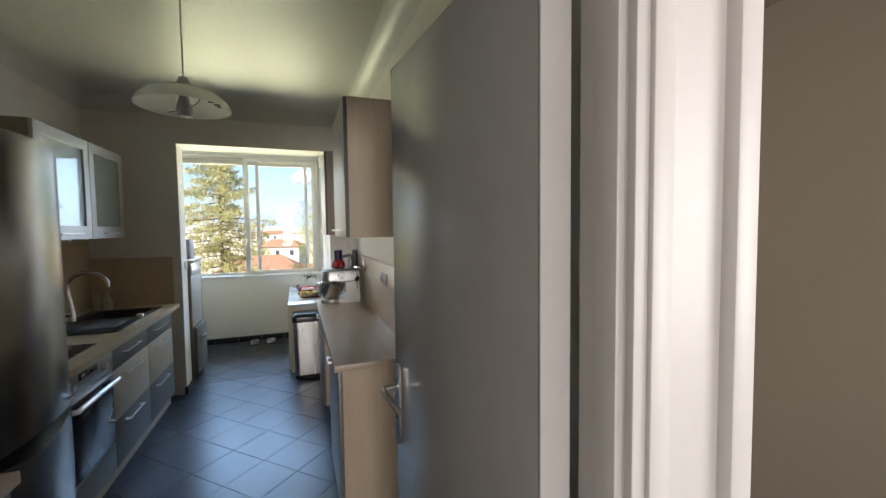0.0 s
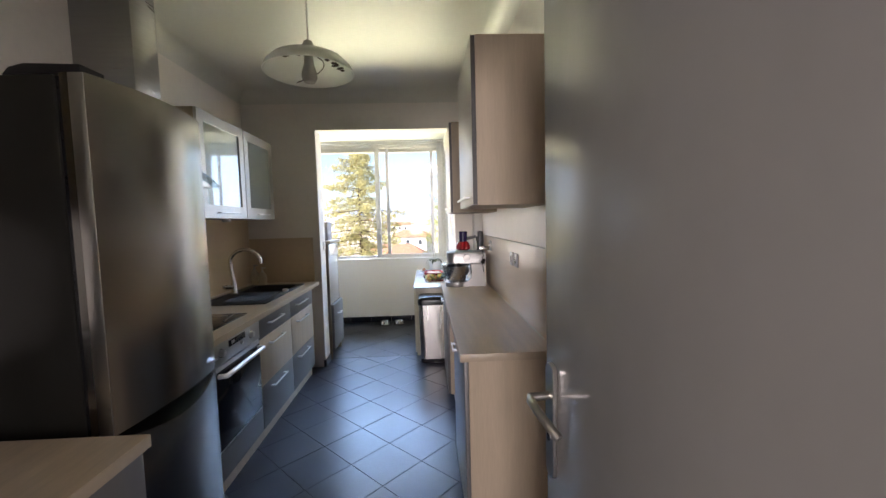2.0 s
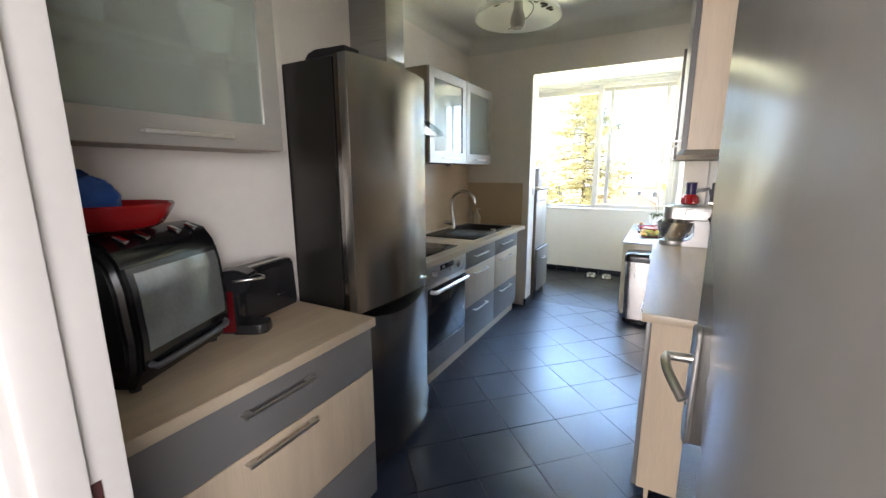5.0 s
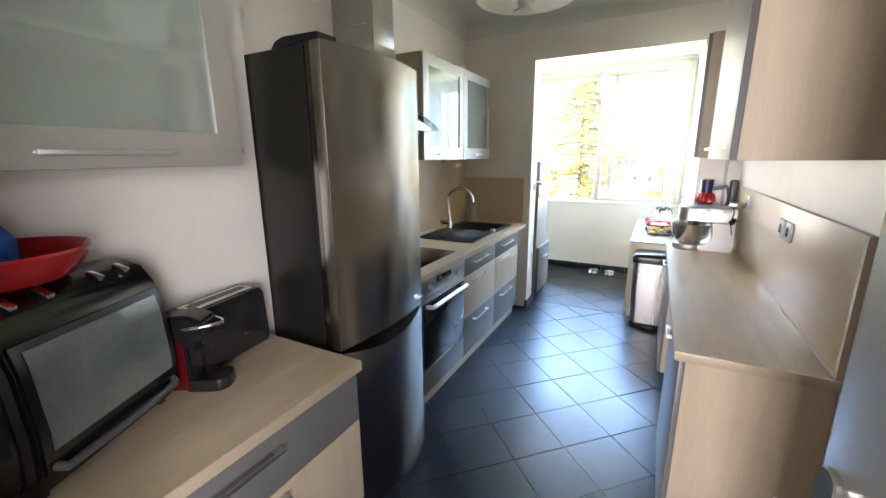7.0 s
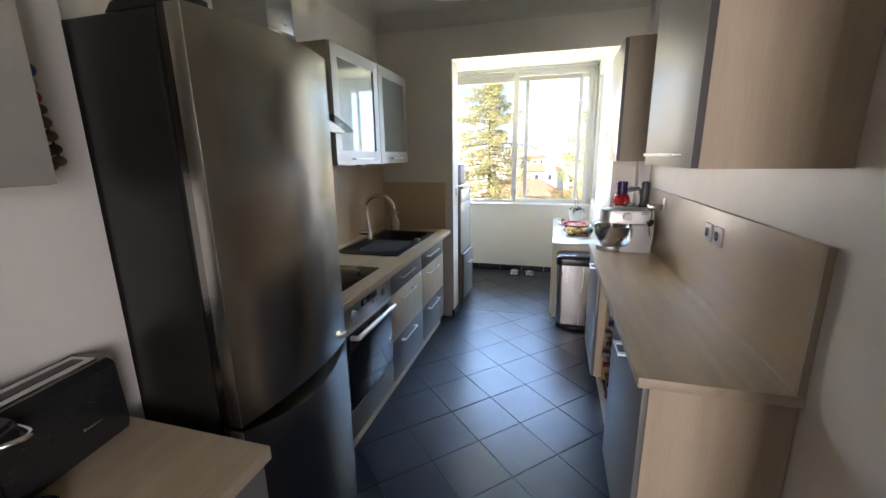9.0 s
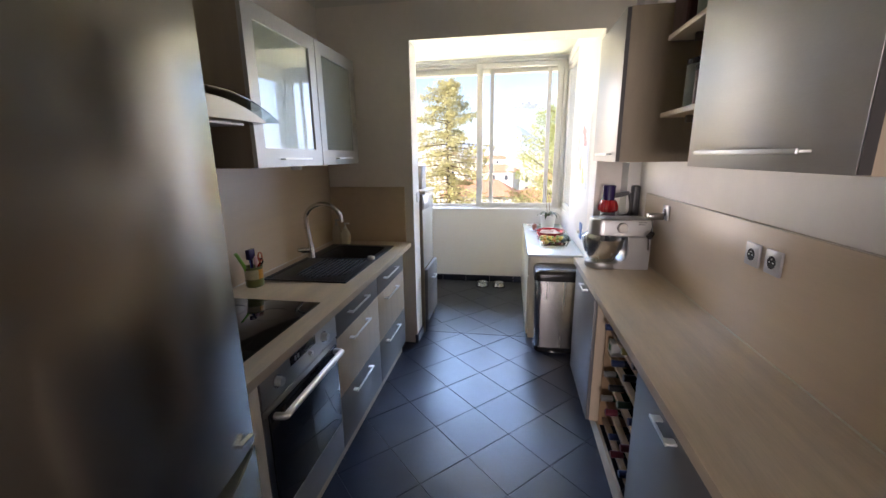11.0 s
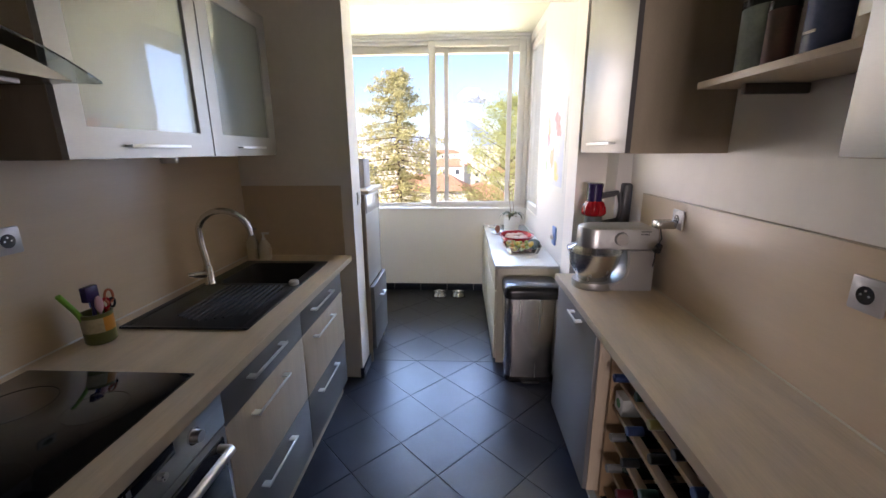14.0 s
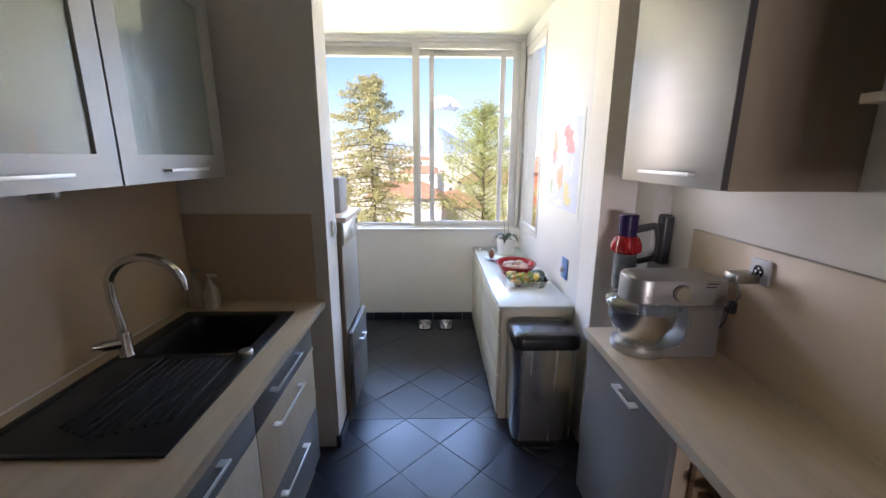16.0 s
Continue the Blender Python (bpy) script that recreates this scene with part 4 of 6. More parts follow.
bs = thing("socket_cover", "blue painted socket cover with a white plug", "socket")
boxp("plate", 1.43, 1.439, 7.565, 7.665, 0.87, 1.005, material("blue_card", (0.05, 0.12, 0.42), 0.5, vary=0.15, scale=18, color2=(0.25, 0.38, 0.62)), bs, bevel=0.002)
bm = bmesh.new()
cyl(bm, (1.43, 7.625, 0.93), (1.408, 7.628, 0.925), 0.021, 0.017, seg=20)
link("plug", bm, WHITE, bs, smooth=True)

po = thing("poster", "pastel painting of coloured blots on a blue ground, on paper", "poster")
boxp("paper", 1.4368, 1.4385, 7.46, 8.15, 1.262, 1.895, material("poster_paper", (0.70, 0.70, 0.68), 0.5, vary=0.02, bump=0.02), po)
SEA = material("poster_blue", (0.44, 0.49, 0.64), 0.5, vary=0.18, scale=9, bump=0.02, color2=(0.66, 0.66, 0.70))
def blot(name, cy, cz, ry, rz_, x, mat, seed):
    r = random.Random(seed)
    ph = [r.uniform(0, 6.28) for _ in range(4)]
    bm = bmesh.new()
    pts = []
    for k in range(26):
        a = k / 26 * 2 * math.pi
        f = 1 + 0.24 * math.sin(2 * a + ph[0]) + 0.16 * math.sin(3 * a + ph[1]) + 0.12 * math.sin(5 * a + ph[2]) + 0.06 * math.sin(9 * a + ph[3])
        pts.append((cy + ry * f * math.cos(a), cz + rz_ * f * math.sin(a)))
    prism(bm, pts, "x", x - 0.0004, x)
    return link(name, bm, mat, po)


boxp("blue_field", 1.4362, 1.4367, 7.50, 8.10, 1.30, 1.86, SEA, po)
pc = lambda n, c, c2: material(n, c, 0.5, vary=0.2, scale=14, bump=0.02, color2=c2)
PR, PY, PO_, PG, PW = pc("poster_red", (0.55, 0.13, 0.13), (0.62, 0.35, 0.38)), pc("poster_yellow", (0.62, 0.50, 0.16), (0.65, 0.58, 0.36)), pc("poster_orange", (0.60, 0.27, 0.12), (0.65, 0.45, 0.33)), pc("poster_green", (0.20, 0.33, 0.20), (0.40, 0.45, 0.32)), pc("poster_white", (0.68, 0.66, 0.63), (0.70, 0.64, 0.60))
for i_, (cy, cz, ry, rz_, m) in enumerate(((7.98, 1.72, 0.05, 0.07, PO_), (7.99, 1.63, 0.04, 0.05, PR), (7.72, 1.76, 0.08, 0.06, PR), (7.66, 1.69, 0.05, 0.05, PR), (7.84, 1.50, 0.05, 0.09, PO_), (7.86, 1.60, 0.06, 0.04, PW), (7.70, 1.42, 0.06, 0.05, PY), (7.66, 1.36, 0.05, 0.03, PY), (8.02, 1.43, 0.02, 0.06, PG), (7.84, 1.33, 0.08, 0.025, PW), (7.62, 1.57, 0.03, 0.06, PW), (7.88, 1.80, 0.06, 0.03, PW))):
    blot("blot", cy, cz, ry, rz_, 1.436 - 0.0002 * i_, m, i_)

# things on the dresser
ZD = 0.765
op = thing("orchid", "white flowerpot with bare orchid stems and wilted leaves", "plant", at=(1.26, 8.72, ZD))
op.scale = (1.15, 1.15, 1.15)
bm = bmesh.new()
lathe(bm, [(0, 0), (0.058, 0), (0.062, 0.004), (0.075, 0.125), (0.070, 0.125), (0.066, 0.11), (0, 0.108)], seg=28)
link("pot", bm, WHITE, op, smooth=True)
bm = bmesh.new()
tube(bm, [(0, 0, 0.10), (-0.02, 0.0, 0.22), (-0.03, 0.02, 0.33), (-0.035, 0.05, 0.42)], 0.0028, 6)
tube(bm, [(0.01, 0, 0.10), (0.01, -0.02, 0.20), (-0.005, -0.03, 0.30), (-0.02, -0.03, 0.37)], 0.0025, 6)
STEM = material("dry_stem", (0.30, 0.24, 0.15), 0.6, vary=0.15, bump=0.05)
link("stem", bm, STEM, op, smooth=True)
LEAFM = material("orchid_leaf", (0.05, 0.07, 0.03), 0.4, vary=0.2, scale=20, bump=0.05)
for k in range(6):
    a = k * 1.1
    bm = bmesh.new()
    rr_ = [0.0, 0.035, 0.07, 0.10, 0.115]
    zz_ = [0.11, 0.15, 0.155, 0.135, 0.10]
    ww_ = [0.006, 0.014, 0.016, 0.012, 0.002]
    vs = []
    for r_, z_, w_ in zip(rr_, zz_, ww_):
        c_, s_ = math.cos(a), math.sin(a)
        vs.append([bm.verts.new((r_ * c_ - w_ * s_ * sg, r_ * s_ + w_ * c_ * sg, z_ + dz)) for sg, dz in ((1, 0), (0, -0.004), (-1, 0), (0, 0.003))])
    for p, q in zip(vs, vs[1:]):
        for i in range(4):
            bm.faces.new((p[i], p[(i + 1) % 4], q[(i + 1) % 4], q[i]))
    bmesh.ops.recalc_face_normals(bm, faces=bm.faces)
    link("leaf", bm, LEAFM, op, smooth=True)
bm = bmesh.new()
ro = random.Random(9)
for k in range(14):
    bmesh.ops.create_icosphere(bm, subdivisions=1, radius=ro.uniform(0.012, 0.02), matrix=Matrix.Translation((ro.uniform(-0.045, 0.045), ro.uniform(-0.045, 0.045), 0.112)))
tagged(link("bark", bm, material("bark_chips", (0.42, 0.36, 0.30), 0.8, vary=0.2), op), kind="stuff")

rd = thing("oval_dish", "dark red oval baking dish with pieces of pink food", "dish", at=(1.225, 8.10, ZD))
rd.scale = (1.35, 1.3, 1.15)
bm = bmesh.new()
lathe(bm, [(0, 0.0), (0.075, 0.0), (0.088, 0.01), (0.105, 0.062), (0.112, 0.066), (0.112, 0.07), (0.10, 0.068), (0.083, 0.014), (0, 0.008)], seg=40)
for v in bm.verts:
    v.co.y *= 1.25
link("body", bm, RED, rd, smooth=True)
FOOD = material("pink_food", (0.55, 0.28, 0.22), 0.5, vary=0.2, scale=30, color2=(0.62, 0.50, 0.42))
for k in range(7):
    bm = bmesh.new()
    bmesh.ops.create_icosphere(bm, subdivisions=2, radius=0.026, matrix=Matrix.Translation((0.045 * math.cos(k * 0.9), 0.065 * math.sin(k * 0.9), 0.045 + 0.006 * (k % 2))) @ Matrix.Diagonal((1.1, 0.9, 0.75, 1)))
    link("piece", bm, FOOD, rd, smooth=True)

ft = thing("fruit_tray", "clear plastic tray of grapes, figs and small fruit", "fruit", at=(1.235, 7.815, ZD))
ft.scale = (1.4, 1.4, 1.25)
bm = bmesh.new()
outer = [[(x, y, z) for x, y in rounded_rect(w, d, 0.03)] for w, d, z in ((0.17, 0.14, 0.0), (0.20, 0.17, 0.045), (0.215, 0.185, 0.047), (0.195, 0.165, 0.044), (0.166, 0.136, 0.003))]
loft(bm, outer)
link("tray", bm, GLASS, ft, smooth=True)
fm = [material("grape_green", (0.30, 0.33, 0.06), 0.3, vary=0.1, scale=30), material("apricot", (0.60, 0.27, 0.05), 0.4, vary=0.1, scale=30), material("yellow_fruit", (0.62, 0.42, 0.06), 0.4, vary=0.1), material("dark_fig", (0.06, 0.09, 0.08), 0.45, vary=0.2, scale=20)]
rf = random.Random(5)
for k in range(34):
    m_ = fm[0] if k < 22 else fm[1 + k % 2]
    rad = 0.011 if k < 22 else 0.017
    bm = bmesh.new()
    bmesh.ops.create_icosphere(bm, subdivisions=2, radius=rad, matrix=Matrix.Translation((rf.uniform(-0.075, 0.035 if k < 22 else 0.06), rf.uniform(-0.06, 0.06), 0.022 + rf.uniform(0, 0.035))))
    link("grape" if k < 22 else "fruit", bm, m_, ft, smooth=True)
for k in range(3):
    bm = bmesh.new()
    bmesh.ops.create_icosphere(bm, subdivisions=2, radius=0.026, matrix=Matrix.Translation((0.055 + 0.01 * k, -0.045 + 0.05 * k, 0.045)) @ Matrix.Rotation(0.6 * k, 4, "Z") @ Matrix.Diagonal((0.85, 1.45, 0.85, 1)))
    link("fig", bm, fm[3], ft, smooth=True)

pt = thing("plate", "blue rimmed plate with a brown figurine shaped egg", "plate", at=(1.12, 8.50, ZD))
bm = bmesh.new()
lathe(bm, [(0, 0.0), (0.05, 0.0), (0.085, 0.012), (0.086, 0.015), (0.05, 0.004), (0, 0.004)], seg=32)
link("plate_body", bm, material("pale_blue_china", (0.55, 0.60, 0.70), 0.2, vary=0.05, bump=0), pt, smooth=True)
bm = bmesh.new()
bmesh.ops.create_icosphere(bm, subdivisions=3, radius=0.03, matrix=Matrix.Translation((-0.02, 0.02, 0.042)) @ Matrix.Diagonal((0.85, 0.85, 1.3, 1)))
link("egg", bm, material("brown_egg", (0.33, 0.12, 0.06), 0.4, vary=0.1), pt, smooth=True)
fa_ = thing("photo_frame", "small grey metal frame lying flat on the dresser", "frame", at=(1.10, 8.86, ZD))
boxes("frame", [(-0.07, 0.07, -0.05, -0.035, 0, 0.012), (-0.07, 0.07, 0.035, 0.05, 0, 0.012), (-0.07, -0.055, -0.035, 0.035, 0, 0.012), (0.055, 0.07, -0.035, 0.035, 0, 0.012)], NICKEL, fa_, bevel=0.002)
boxp("card", -0.055, 0.055, -0.035, 0.035, 0.001, 0.005, BLACKM, fa_)

for x in (0.508, 0.713):
    pb = thing("pet_bowl", "small steel pet bowl on the floor under the window", "bowl", "pet bowls", at=(x, 8.80, 0.0005))
    bm = bmesh.new()
    lathe(bm, [(0, 0.002), (0.07, 0.0), (0.072, 0.004), (0.058, 0.048), (0.062, 0.052), (0.056, 0.052), (0.045, 0.014), (0, 0.012)], seg=32)
    link("bowl", bm, CHROME, pb, smooth=True)
    bm = bmesh.new()
    lathe(bm, [(0.0705, 0.0), (0.0755, 0.001), (0.0745, 0.010), (0.0700, 0.010)], seg=32)
    link("rubber_ring", bm, BLACK, pb, smooth=True)


# ---- kitchen things ----
def socket(name, label, x, y, z, s, group="", plug=False):
    """A silver socket plate on a wall that faces along x with sign s."""
    t = thing(name, label, "socket", group, at=(x, y, z), rz=0 if s > 0 else 180)
    bm = bmesh.new()
    box(bm, 0, 0.011, -0.041, 0.041, -0.042, 0.042, 0.005)
    link("plate", bm, material("silver_plastic", (0.50, 0.49, 0.50), 0.35, metal=0.3, vary=0.03, bump=0) if "silver_plastic" not in bpy.data.materials else bpy.data.materials["silver_plastic"], t, smooth=True)
    boxp("insert", 0.011, 0.0125, -0.026, 0.026, -0.026, 0.026, bpy.data.materials["silver_plastic"], t, bevel=0.001)
    bm = bmesh.new()
    cyl(bm, (0.0118, 0, 0), (0.0132, 0, 0), 0.0215, seg=28)
    link("well", bm, BLACK, t)
    bm = bmesh.new()
    for dy, dz in ((-0.0095, 0), (0.0095, 0), (0, 0.011)):
        cyl(bm, (0.0132, dy, dz), (0.0145, dy, dz), 0.0028, seg=10)
    link("pin_hole", bm, NICKEL, t)
    return t


socket("wall_socket", "silver wall socket with a black well on the oak splashback", XL + 0.0125, 5.81, 1.30, 1)
socket("wall_socket", "silver wall socket above the shallow worktop", XR - 0.0165, 5.60, 1.228, -1, "pair of silver sockets")
socket("wall_socket", "silver wall socket above the shallow worktop", XR - 0.0165, 5.485, 1.228, -1, "pair of silver sockets")
socket("wall_socket", "silver wall socket with a charger plugged in", XR - 0.0165, 6.43, 1.262, -1)
ch = thing("charger", "silver charger block plugged into the wall socket", "charger", at=(XR - 0.031, 6.44, 1.24))
bm = bmesh.new()
box(bm, -0.085, 0.0, -0.03, 0.03, -0.018, 0.018, 0.008)
link("block", bm, FRIDGE_STEEL, ch, smooth=True)
bm = bmesh.new()
tube(bm, [(-0.06, -0.01, -0.016), (-0.055, -0.02, -0.06), (-0.065, 0.0, -0.12), (-0.05, 0.03, -0.17), (-0.04, 0.06, -0.21)], 0.003, 8)
link("cable", bm, BLACK, ch, smooth=True)
bm = bmesh.new()
cyl(bm, (-0.06, 0.0, -0.12), (-0.04, 0.02, -0.10), 0.018, 0.014, seg=14)
link("plug_body", bm, BLACK, ch, smooth=True)

# stand mixer
mx = thing("stand_mixer", "silver stand mixer with a steel bowl and splash guard", "mixer", at=(1.42, 6.605, 0.901))
SILV = material("silver_paint", (0.40, 0.395, 0.385), 0.36, metal=0.85, vary=0.03, bump=0.01)
rr_loft("base", [(0.20, 0.19, 0.09, 0.0), (0.205, 0.195, 0.09, 0.006), (0.20, 0.19, 0.09, 0.034), (0.15, 0.15, 0.07, 0.037)], SILV, mx)
mx.children[-1].location = (-0.02, 0, 0)
bm = bmesh.new()
prism(bm, [(0.228, 0.0), (0.228, 0.199), (0.098, 0.199), (0.105, 0.15), (0.106, 0.10), (0.098, 0.07), (0.078, 0.05), (0.045, 0.037), (0.0, 0.034), (0.0, 0.0)], "y", -0.088, 0.088)
bmesh.ops.bevel(bm, geom=[e for e in bm.edges if abs(e.verts[0].co.y - e.verts[1].co.y) < 0.01], offset=0.007, segments=2, affect="EDGES", clamp_overlap=True)
link("column", bm, SILV, mx, smooth=True)
bm = bmesh.new()
def head_plan(z, d):
    """A head seen from above: square at the back, round at the bowl's end, drawn in by d."""
    r = 0.075
    out = [(0.230 - d, -0.088 + d, z), (0.230 - d, 0.088 - d, z)]
    for a0, cy in ((90, 0.088 - r), (180, -0.088 + r)):
        out += [(-0.035 + (r - d) * math.cos(radians(a0 + 15 * k)), cy + (r - d) * math.sin(radians(a0 + 15 * k)), z) for k in range(7)]
    return out
loft(bm, [head_plan(0.203, 0.004), head_plan(0.207, 0.0), head_plan(0.292, 0.001), head_plan(0.300, 0.004), head_plan(0.304, 0.012), head_plan(0.310, 0.04)])
link("head", bm, SILV, mx, smooth=True)
bm = bmesh.new()
cyl(bm, (0.062, -0.0885, 0.256), (0.062, -0.091, 0.256), 0.031, seg=28)
kc = link("knob_collar", bm, BLACKM, mx, smooth=True)
bm = bmesh.new()
cyl(bm, (0.062, -0.091, 0.256), (0.062, -0.106, 0.256), 0.0285, 0.027, seg=28)
link("knob", bm, NICKEL, mx, smooth=True)
boxp("release_catch", 0.150, 0.196, -0.0895, -0.088, 0.287, 0.291, BLACKM, mx)
bm = bmesh.new()
lathe(bm, [(0, 0.004), (0.06, 0.004), (0.068, 0.0), (0.078, 0.02), (0.112, 0.08), (0.124, 0.146), (0.127, 0.148), (0.121, 0.147), (0.108, 0.082), (0.074, 0.024), (0, 0.012)], (-0.025, 0, 0.033), 44)
link("bowl", bm, BIN_STEEL, mx, smooth=True)
bm = bmesh.new()
lathe(bm, [(0.130, 0.0), (0.131, 0.012), (0.097, 0.030), (0.095, 0.028), (0.128, 0.010), (0.128, 0.0)], (-0.025, 0, 0.181), 44)
link("splash_guard", bm, GLASS, mx, smooth=True)
bm = bmesh.new()
cyl(bm, (-0.025, 0, 0.12), (-0.025, 0, 0.21), 0.012, seg=16)
link("spindle", bm, NICKEL, mx, smooth=True)
boxes("lettering", [(0.15 + 0.008 * k, 0.155 + 0.008 * k, -0.0892, -0.0878, 0.274, 0.279) for k in range(5)], BLACK, mx)

# cordless vacuum hanging on its dock
vc = thing("cordless_vacuum", "cordless vacuum with a red cyclone ring hanging on the wall", "vacuum cleaner", at=(1.50, 6.985, 0))
PURP = material("purple_plastic", (0.035, 0.02, 0.09), 0.25, vary=0.1, bump=0)
DGREY = material("dark_grey_plastic", (0.07, 0.07, 0.075), 0.35, vary=0.05, bump=0.01)
bm = bmesh.new()
lathe(bm, [(0, 1.270), (0.040, 1.270), (0.041, 1.34), (0.043, 1.37), (0.036, 1.375), (0, 1.373)], seg=30)
link("filter", bm, PURP, vc, smooth=True)
bm = bmesh.new()
prof = []
seg = 48
ringz = ((1.275, 0.043), (1.268, 0.052), (1.235, 0.062), (1.205, 0.064), (1.195, 0.055), (1.19, 0.046))
rings = []
for z_, r_ in ringz:
    rings.append([(r_ * (1 + (0.07 if z_ < 1.25 else 0.02) * math.cos(k * 12 * 2 * math.pi / seg)) * math.cos(k * 2 * math.pi / seg), r_ * (1 + (0.07 if z_ < 1.25 else 0.02) * math.cos(k * 12 * 2 * math.pi / seg)) * math.sin(k * 2 * math.pi / seg), z_) for k in range(seg)])
loft(bm, rings)
link("cyclone_ring", bm, RED, vc, smooth=True)
bm = bmesh.new()
lathe(bm, [(0, 1.189), (0.047, 1.189), (0.050, 1.17), (0.048, 1.03), (0.043, 1.02), (0, 1.02)], seg=30)
link("dust_bin", bm, material("grey_clear_plastic", (0.30, 0.30, 0.32), 0.12, vary=0.2, scale=30, bump=0, spec=0.7), vc, smooth=True)
bm = bmesh.new()
prism(bm, [(0.03, 1.285), (0.12, 1.305), (0.135, 1.335), (0.03, 1.318)], "y", -0.018, 0.018)
bmesh.ops.bevel(bm, geom=list(bm.edges), offset=0.006, segments=2, affect="EDGES")
link("neck", bm, DGREY, vc, smooth=True)
bm = bmesh.new()
tube(bm, [(0.135, 0, 1.32), (0.15, 0, 1.26), (0.152, 0, 1.20), (0.135, 0, 1.165), (0.06, 0, 1.15)], 0.014, 12)
link("grip", bm, DGREY, vc, smooth=True)
bm = bmesh.new()
box(bm, 0.145, 0.196, -0.036, 0.036, 1.14, 1.375, 0.014, 3)
link("dock", bm, DGREY, vc, smooth=True)
bm = bmesh.new()
tube(bm, [(0, 0, 1.03), (0, 0, 0.9), (0, 0, 0.35)], 0.017, 14)
link("wand", bm, PURP, vc, smooth=True)
bm = bmesh.new()
box(bm, -0.12, 0.10, -0.05, 0.05, 0.01, 0.07, 0.02, 3)
cyl(bm, (0, 0, 0.06), (0, 0, 0.36), 0.02, seg=16)
link("floor_head", bm, DGREY, vc, smooth=True)

# utensil pot
up = thing("utensil_pot", "pottery jar holding scissors, brushes and spatulas", "pot", at=(-0.555, 5.95, 0.901))
bm = bmesh.new()
lathe(bm, [(0, 0), (0.042, 0), (0.046, 0.005), (0.047, 0.045)], seg=28)
link("base_band", bm, material("olive_glaze", (0.13, 0.14, 0.04), 0.3, vary=0.1, bump=0.02), up, smooth=True)
bm = bmesh.new()
lathe(bm, [(0.047, 0.045), (0.048, 0.098)], seg=28)
ob = link("painted_band", bm, [material("cream_glaze", (0.50, 0.44, 0.28), 0.3, vary=0.15, scale=25, bump=0.02), material("orange_glaze", (0.60, 0.25, 0.03), 0.3, vary=0.1, bump=0.02)], up, smooth=True)
for p in ob.data.polygons:
    c_ = p.center
    if -0.5 < math.atan2(c_.y, c_.x) < 0.9:
        p.material_index = 1
bm = bmesh.new()
lathe(bm, [(0.048, 0.098), (0.049, 0.112), (0.044, 0.112), (0.043, 0.02), (0, 0.018)], seg=28)
link("rim", bm, bpy.data.materials["olive_glaze"], up, smooth=True)
bm = bmesh.new()
tube(bm, [(-0.01, -0.01, 0.02), (-0.02, -0.05, 0.13), (-0.03, -0.085, 0.20)], 0.009, 10)
link("green_spatula", bm, material("lime_plastic", (0.22, 0.50, 0.05), 0.35, bump=0), up, smooth=True)
bm = bmesh.new()
cyl(bm, (0.0, 0.0, 0.03), (-0.01, 0.005, 0.16), 0.006, seg=10)
box(bm, -0.022, 0.002, -0.022, 0.028, 0.15, 0.205, 0.004)
link("purple_brush", bm, PURP, up, smooth=True)
bm = bmesh.new()
box(bm, -0.03, -0.02, 0.01, 0.035, 0.12, 0.18, 0.003)
cyl(bm, (-0.02, 0.01, 0.03), (-0.025, 0.02, 0.13), 0.005, seg=10)
link("blue_brush", bm, BLUE, up, smooth=True)
bm = bmesh.new()
bmesh.ops.create_icosphere(bm, subdivisions=2, radius=0.02, matrix=Matrix.Translation((0.02, 0.0, 0.14)) @ Matrix.Diagonal((0.4, 0.8, 1.6, 1)))
cyl(bm, (0.01, 0, 0.02), (0.02, 0.0, 0.12), 0.004, seg=8)
link("pink_spoon", bm, material("pink_plastic", (0.55, 0.30, 0.33), 0.35, bump=0), up, smooth=True)
for nm, cy, cz, rr, m in (("scissor_handle", 0.048, 0.152, 0.021, material("orange_plastic", (0.45, 0.10, 0.03), 0.35, bump=0)), ("scissor_handle", 0.03, 0.132, 0.016, RED), ("scissor_handle", 0.055, 0.125, 0.014, BLACK)):
    bm = bmesh.new()
    pts = [(0.015, cy + rr * 0.8 * math.cos(a * math.pi / 9), cz + rr * 1.2 * math.sin(a * math.pi / 9)) for a in range(19)]
    tube(bm, pts, 0.0042, 8)
    cyl(bm, (0.012, 0.02, 0.04), (0.015, cy - rr * 0.3, cz - rr), 0.004, seg=8)
    link(nm, bm, m, up, smooth=True)

for k, (x, y, h) in enumerate(((-0.57, 7.06, 0.15), (-0.49, 7.05, 0.125))):
    sp = thing("soap_bottle", ("clear", "white")[k] + " soap dispenser bottle with a pump, behind the sink", "bottle", at=(x, y, 0.901))
    rr_loft("bottle", [(0.068, 0.05, 0.018, 0), (0.072, 0.054, 0.02, 0.01), (0.07, 0.052, 0.02, h * 0.72), (0.03, 0.028, 0.01, h)], material(("amber_soap", "white_soap")[k], ((0.60, 0.54, 0.42), (0.74, 0.68, 0.56))[k], 0.25, bump=0), sp)
    boxp("label", 0.0353, 0.0366, -0.016, 0.016, h * 0.25, h * 0.6, (CREAM, OAK)[k], sp)
    bm = bmesh.new()
    cyl(bm, (0, 0, h), (0, 0, h + 0.04), 0.006, seg=10)
    cyl(bm, (0, 0, h), (0, 0, h + 0.012), 0.012, seg=14)
    box(bm, -0.01, 0.035, -0.008, 0.008, h + 0.035, h + 0.047, 0.003)
    link("pump", bm, (STEEL, WHITE)[k], sp, smooth=True)

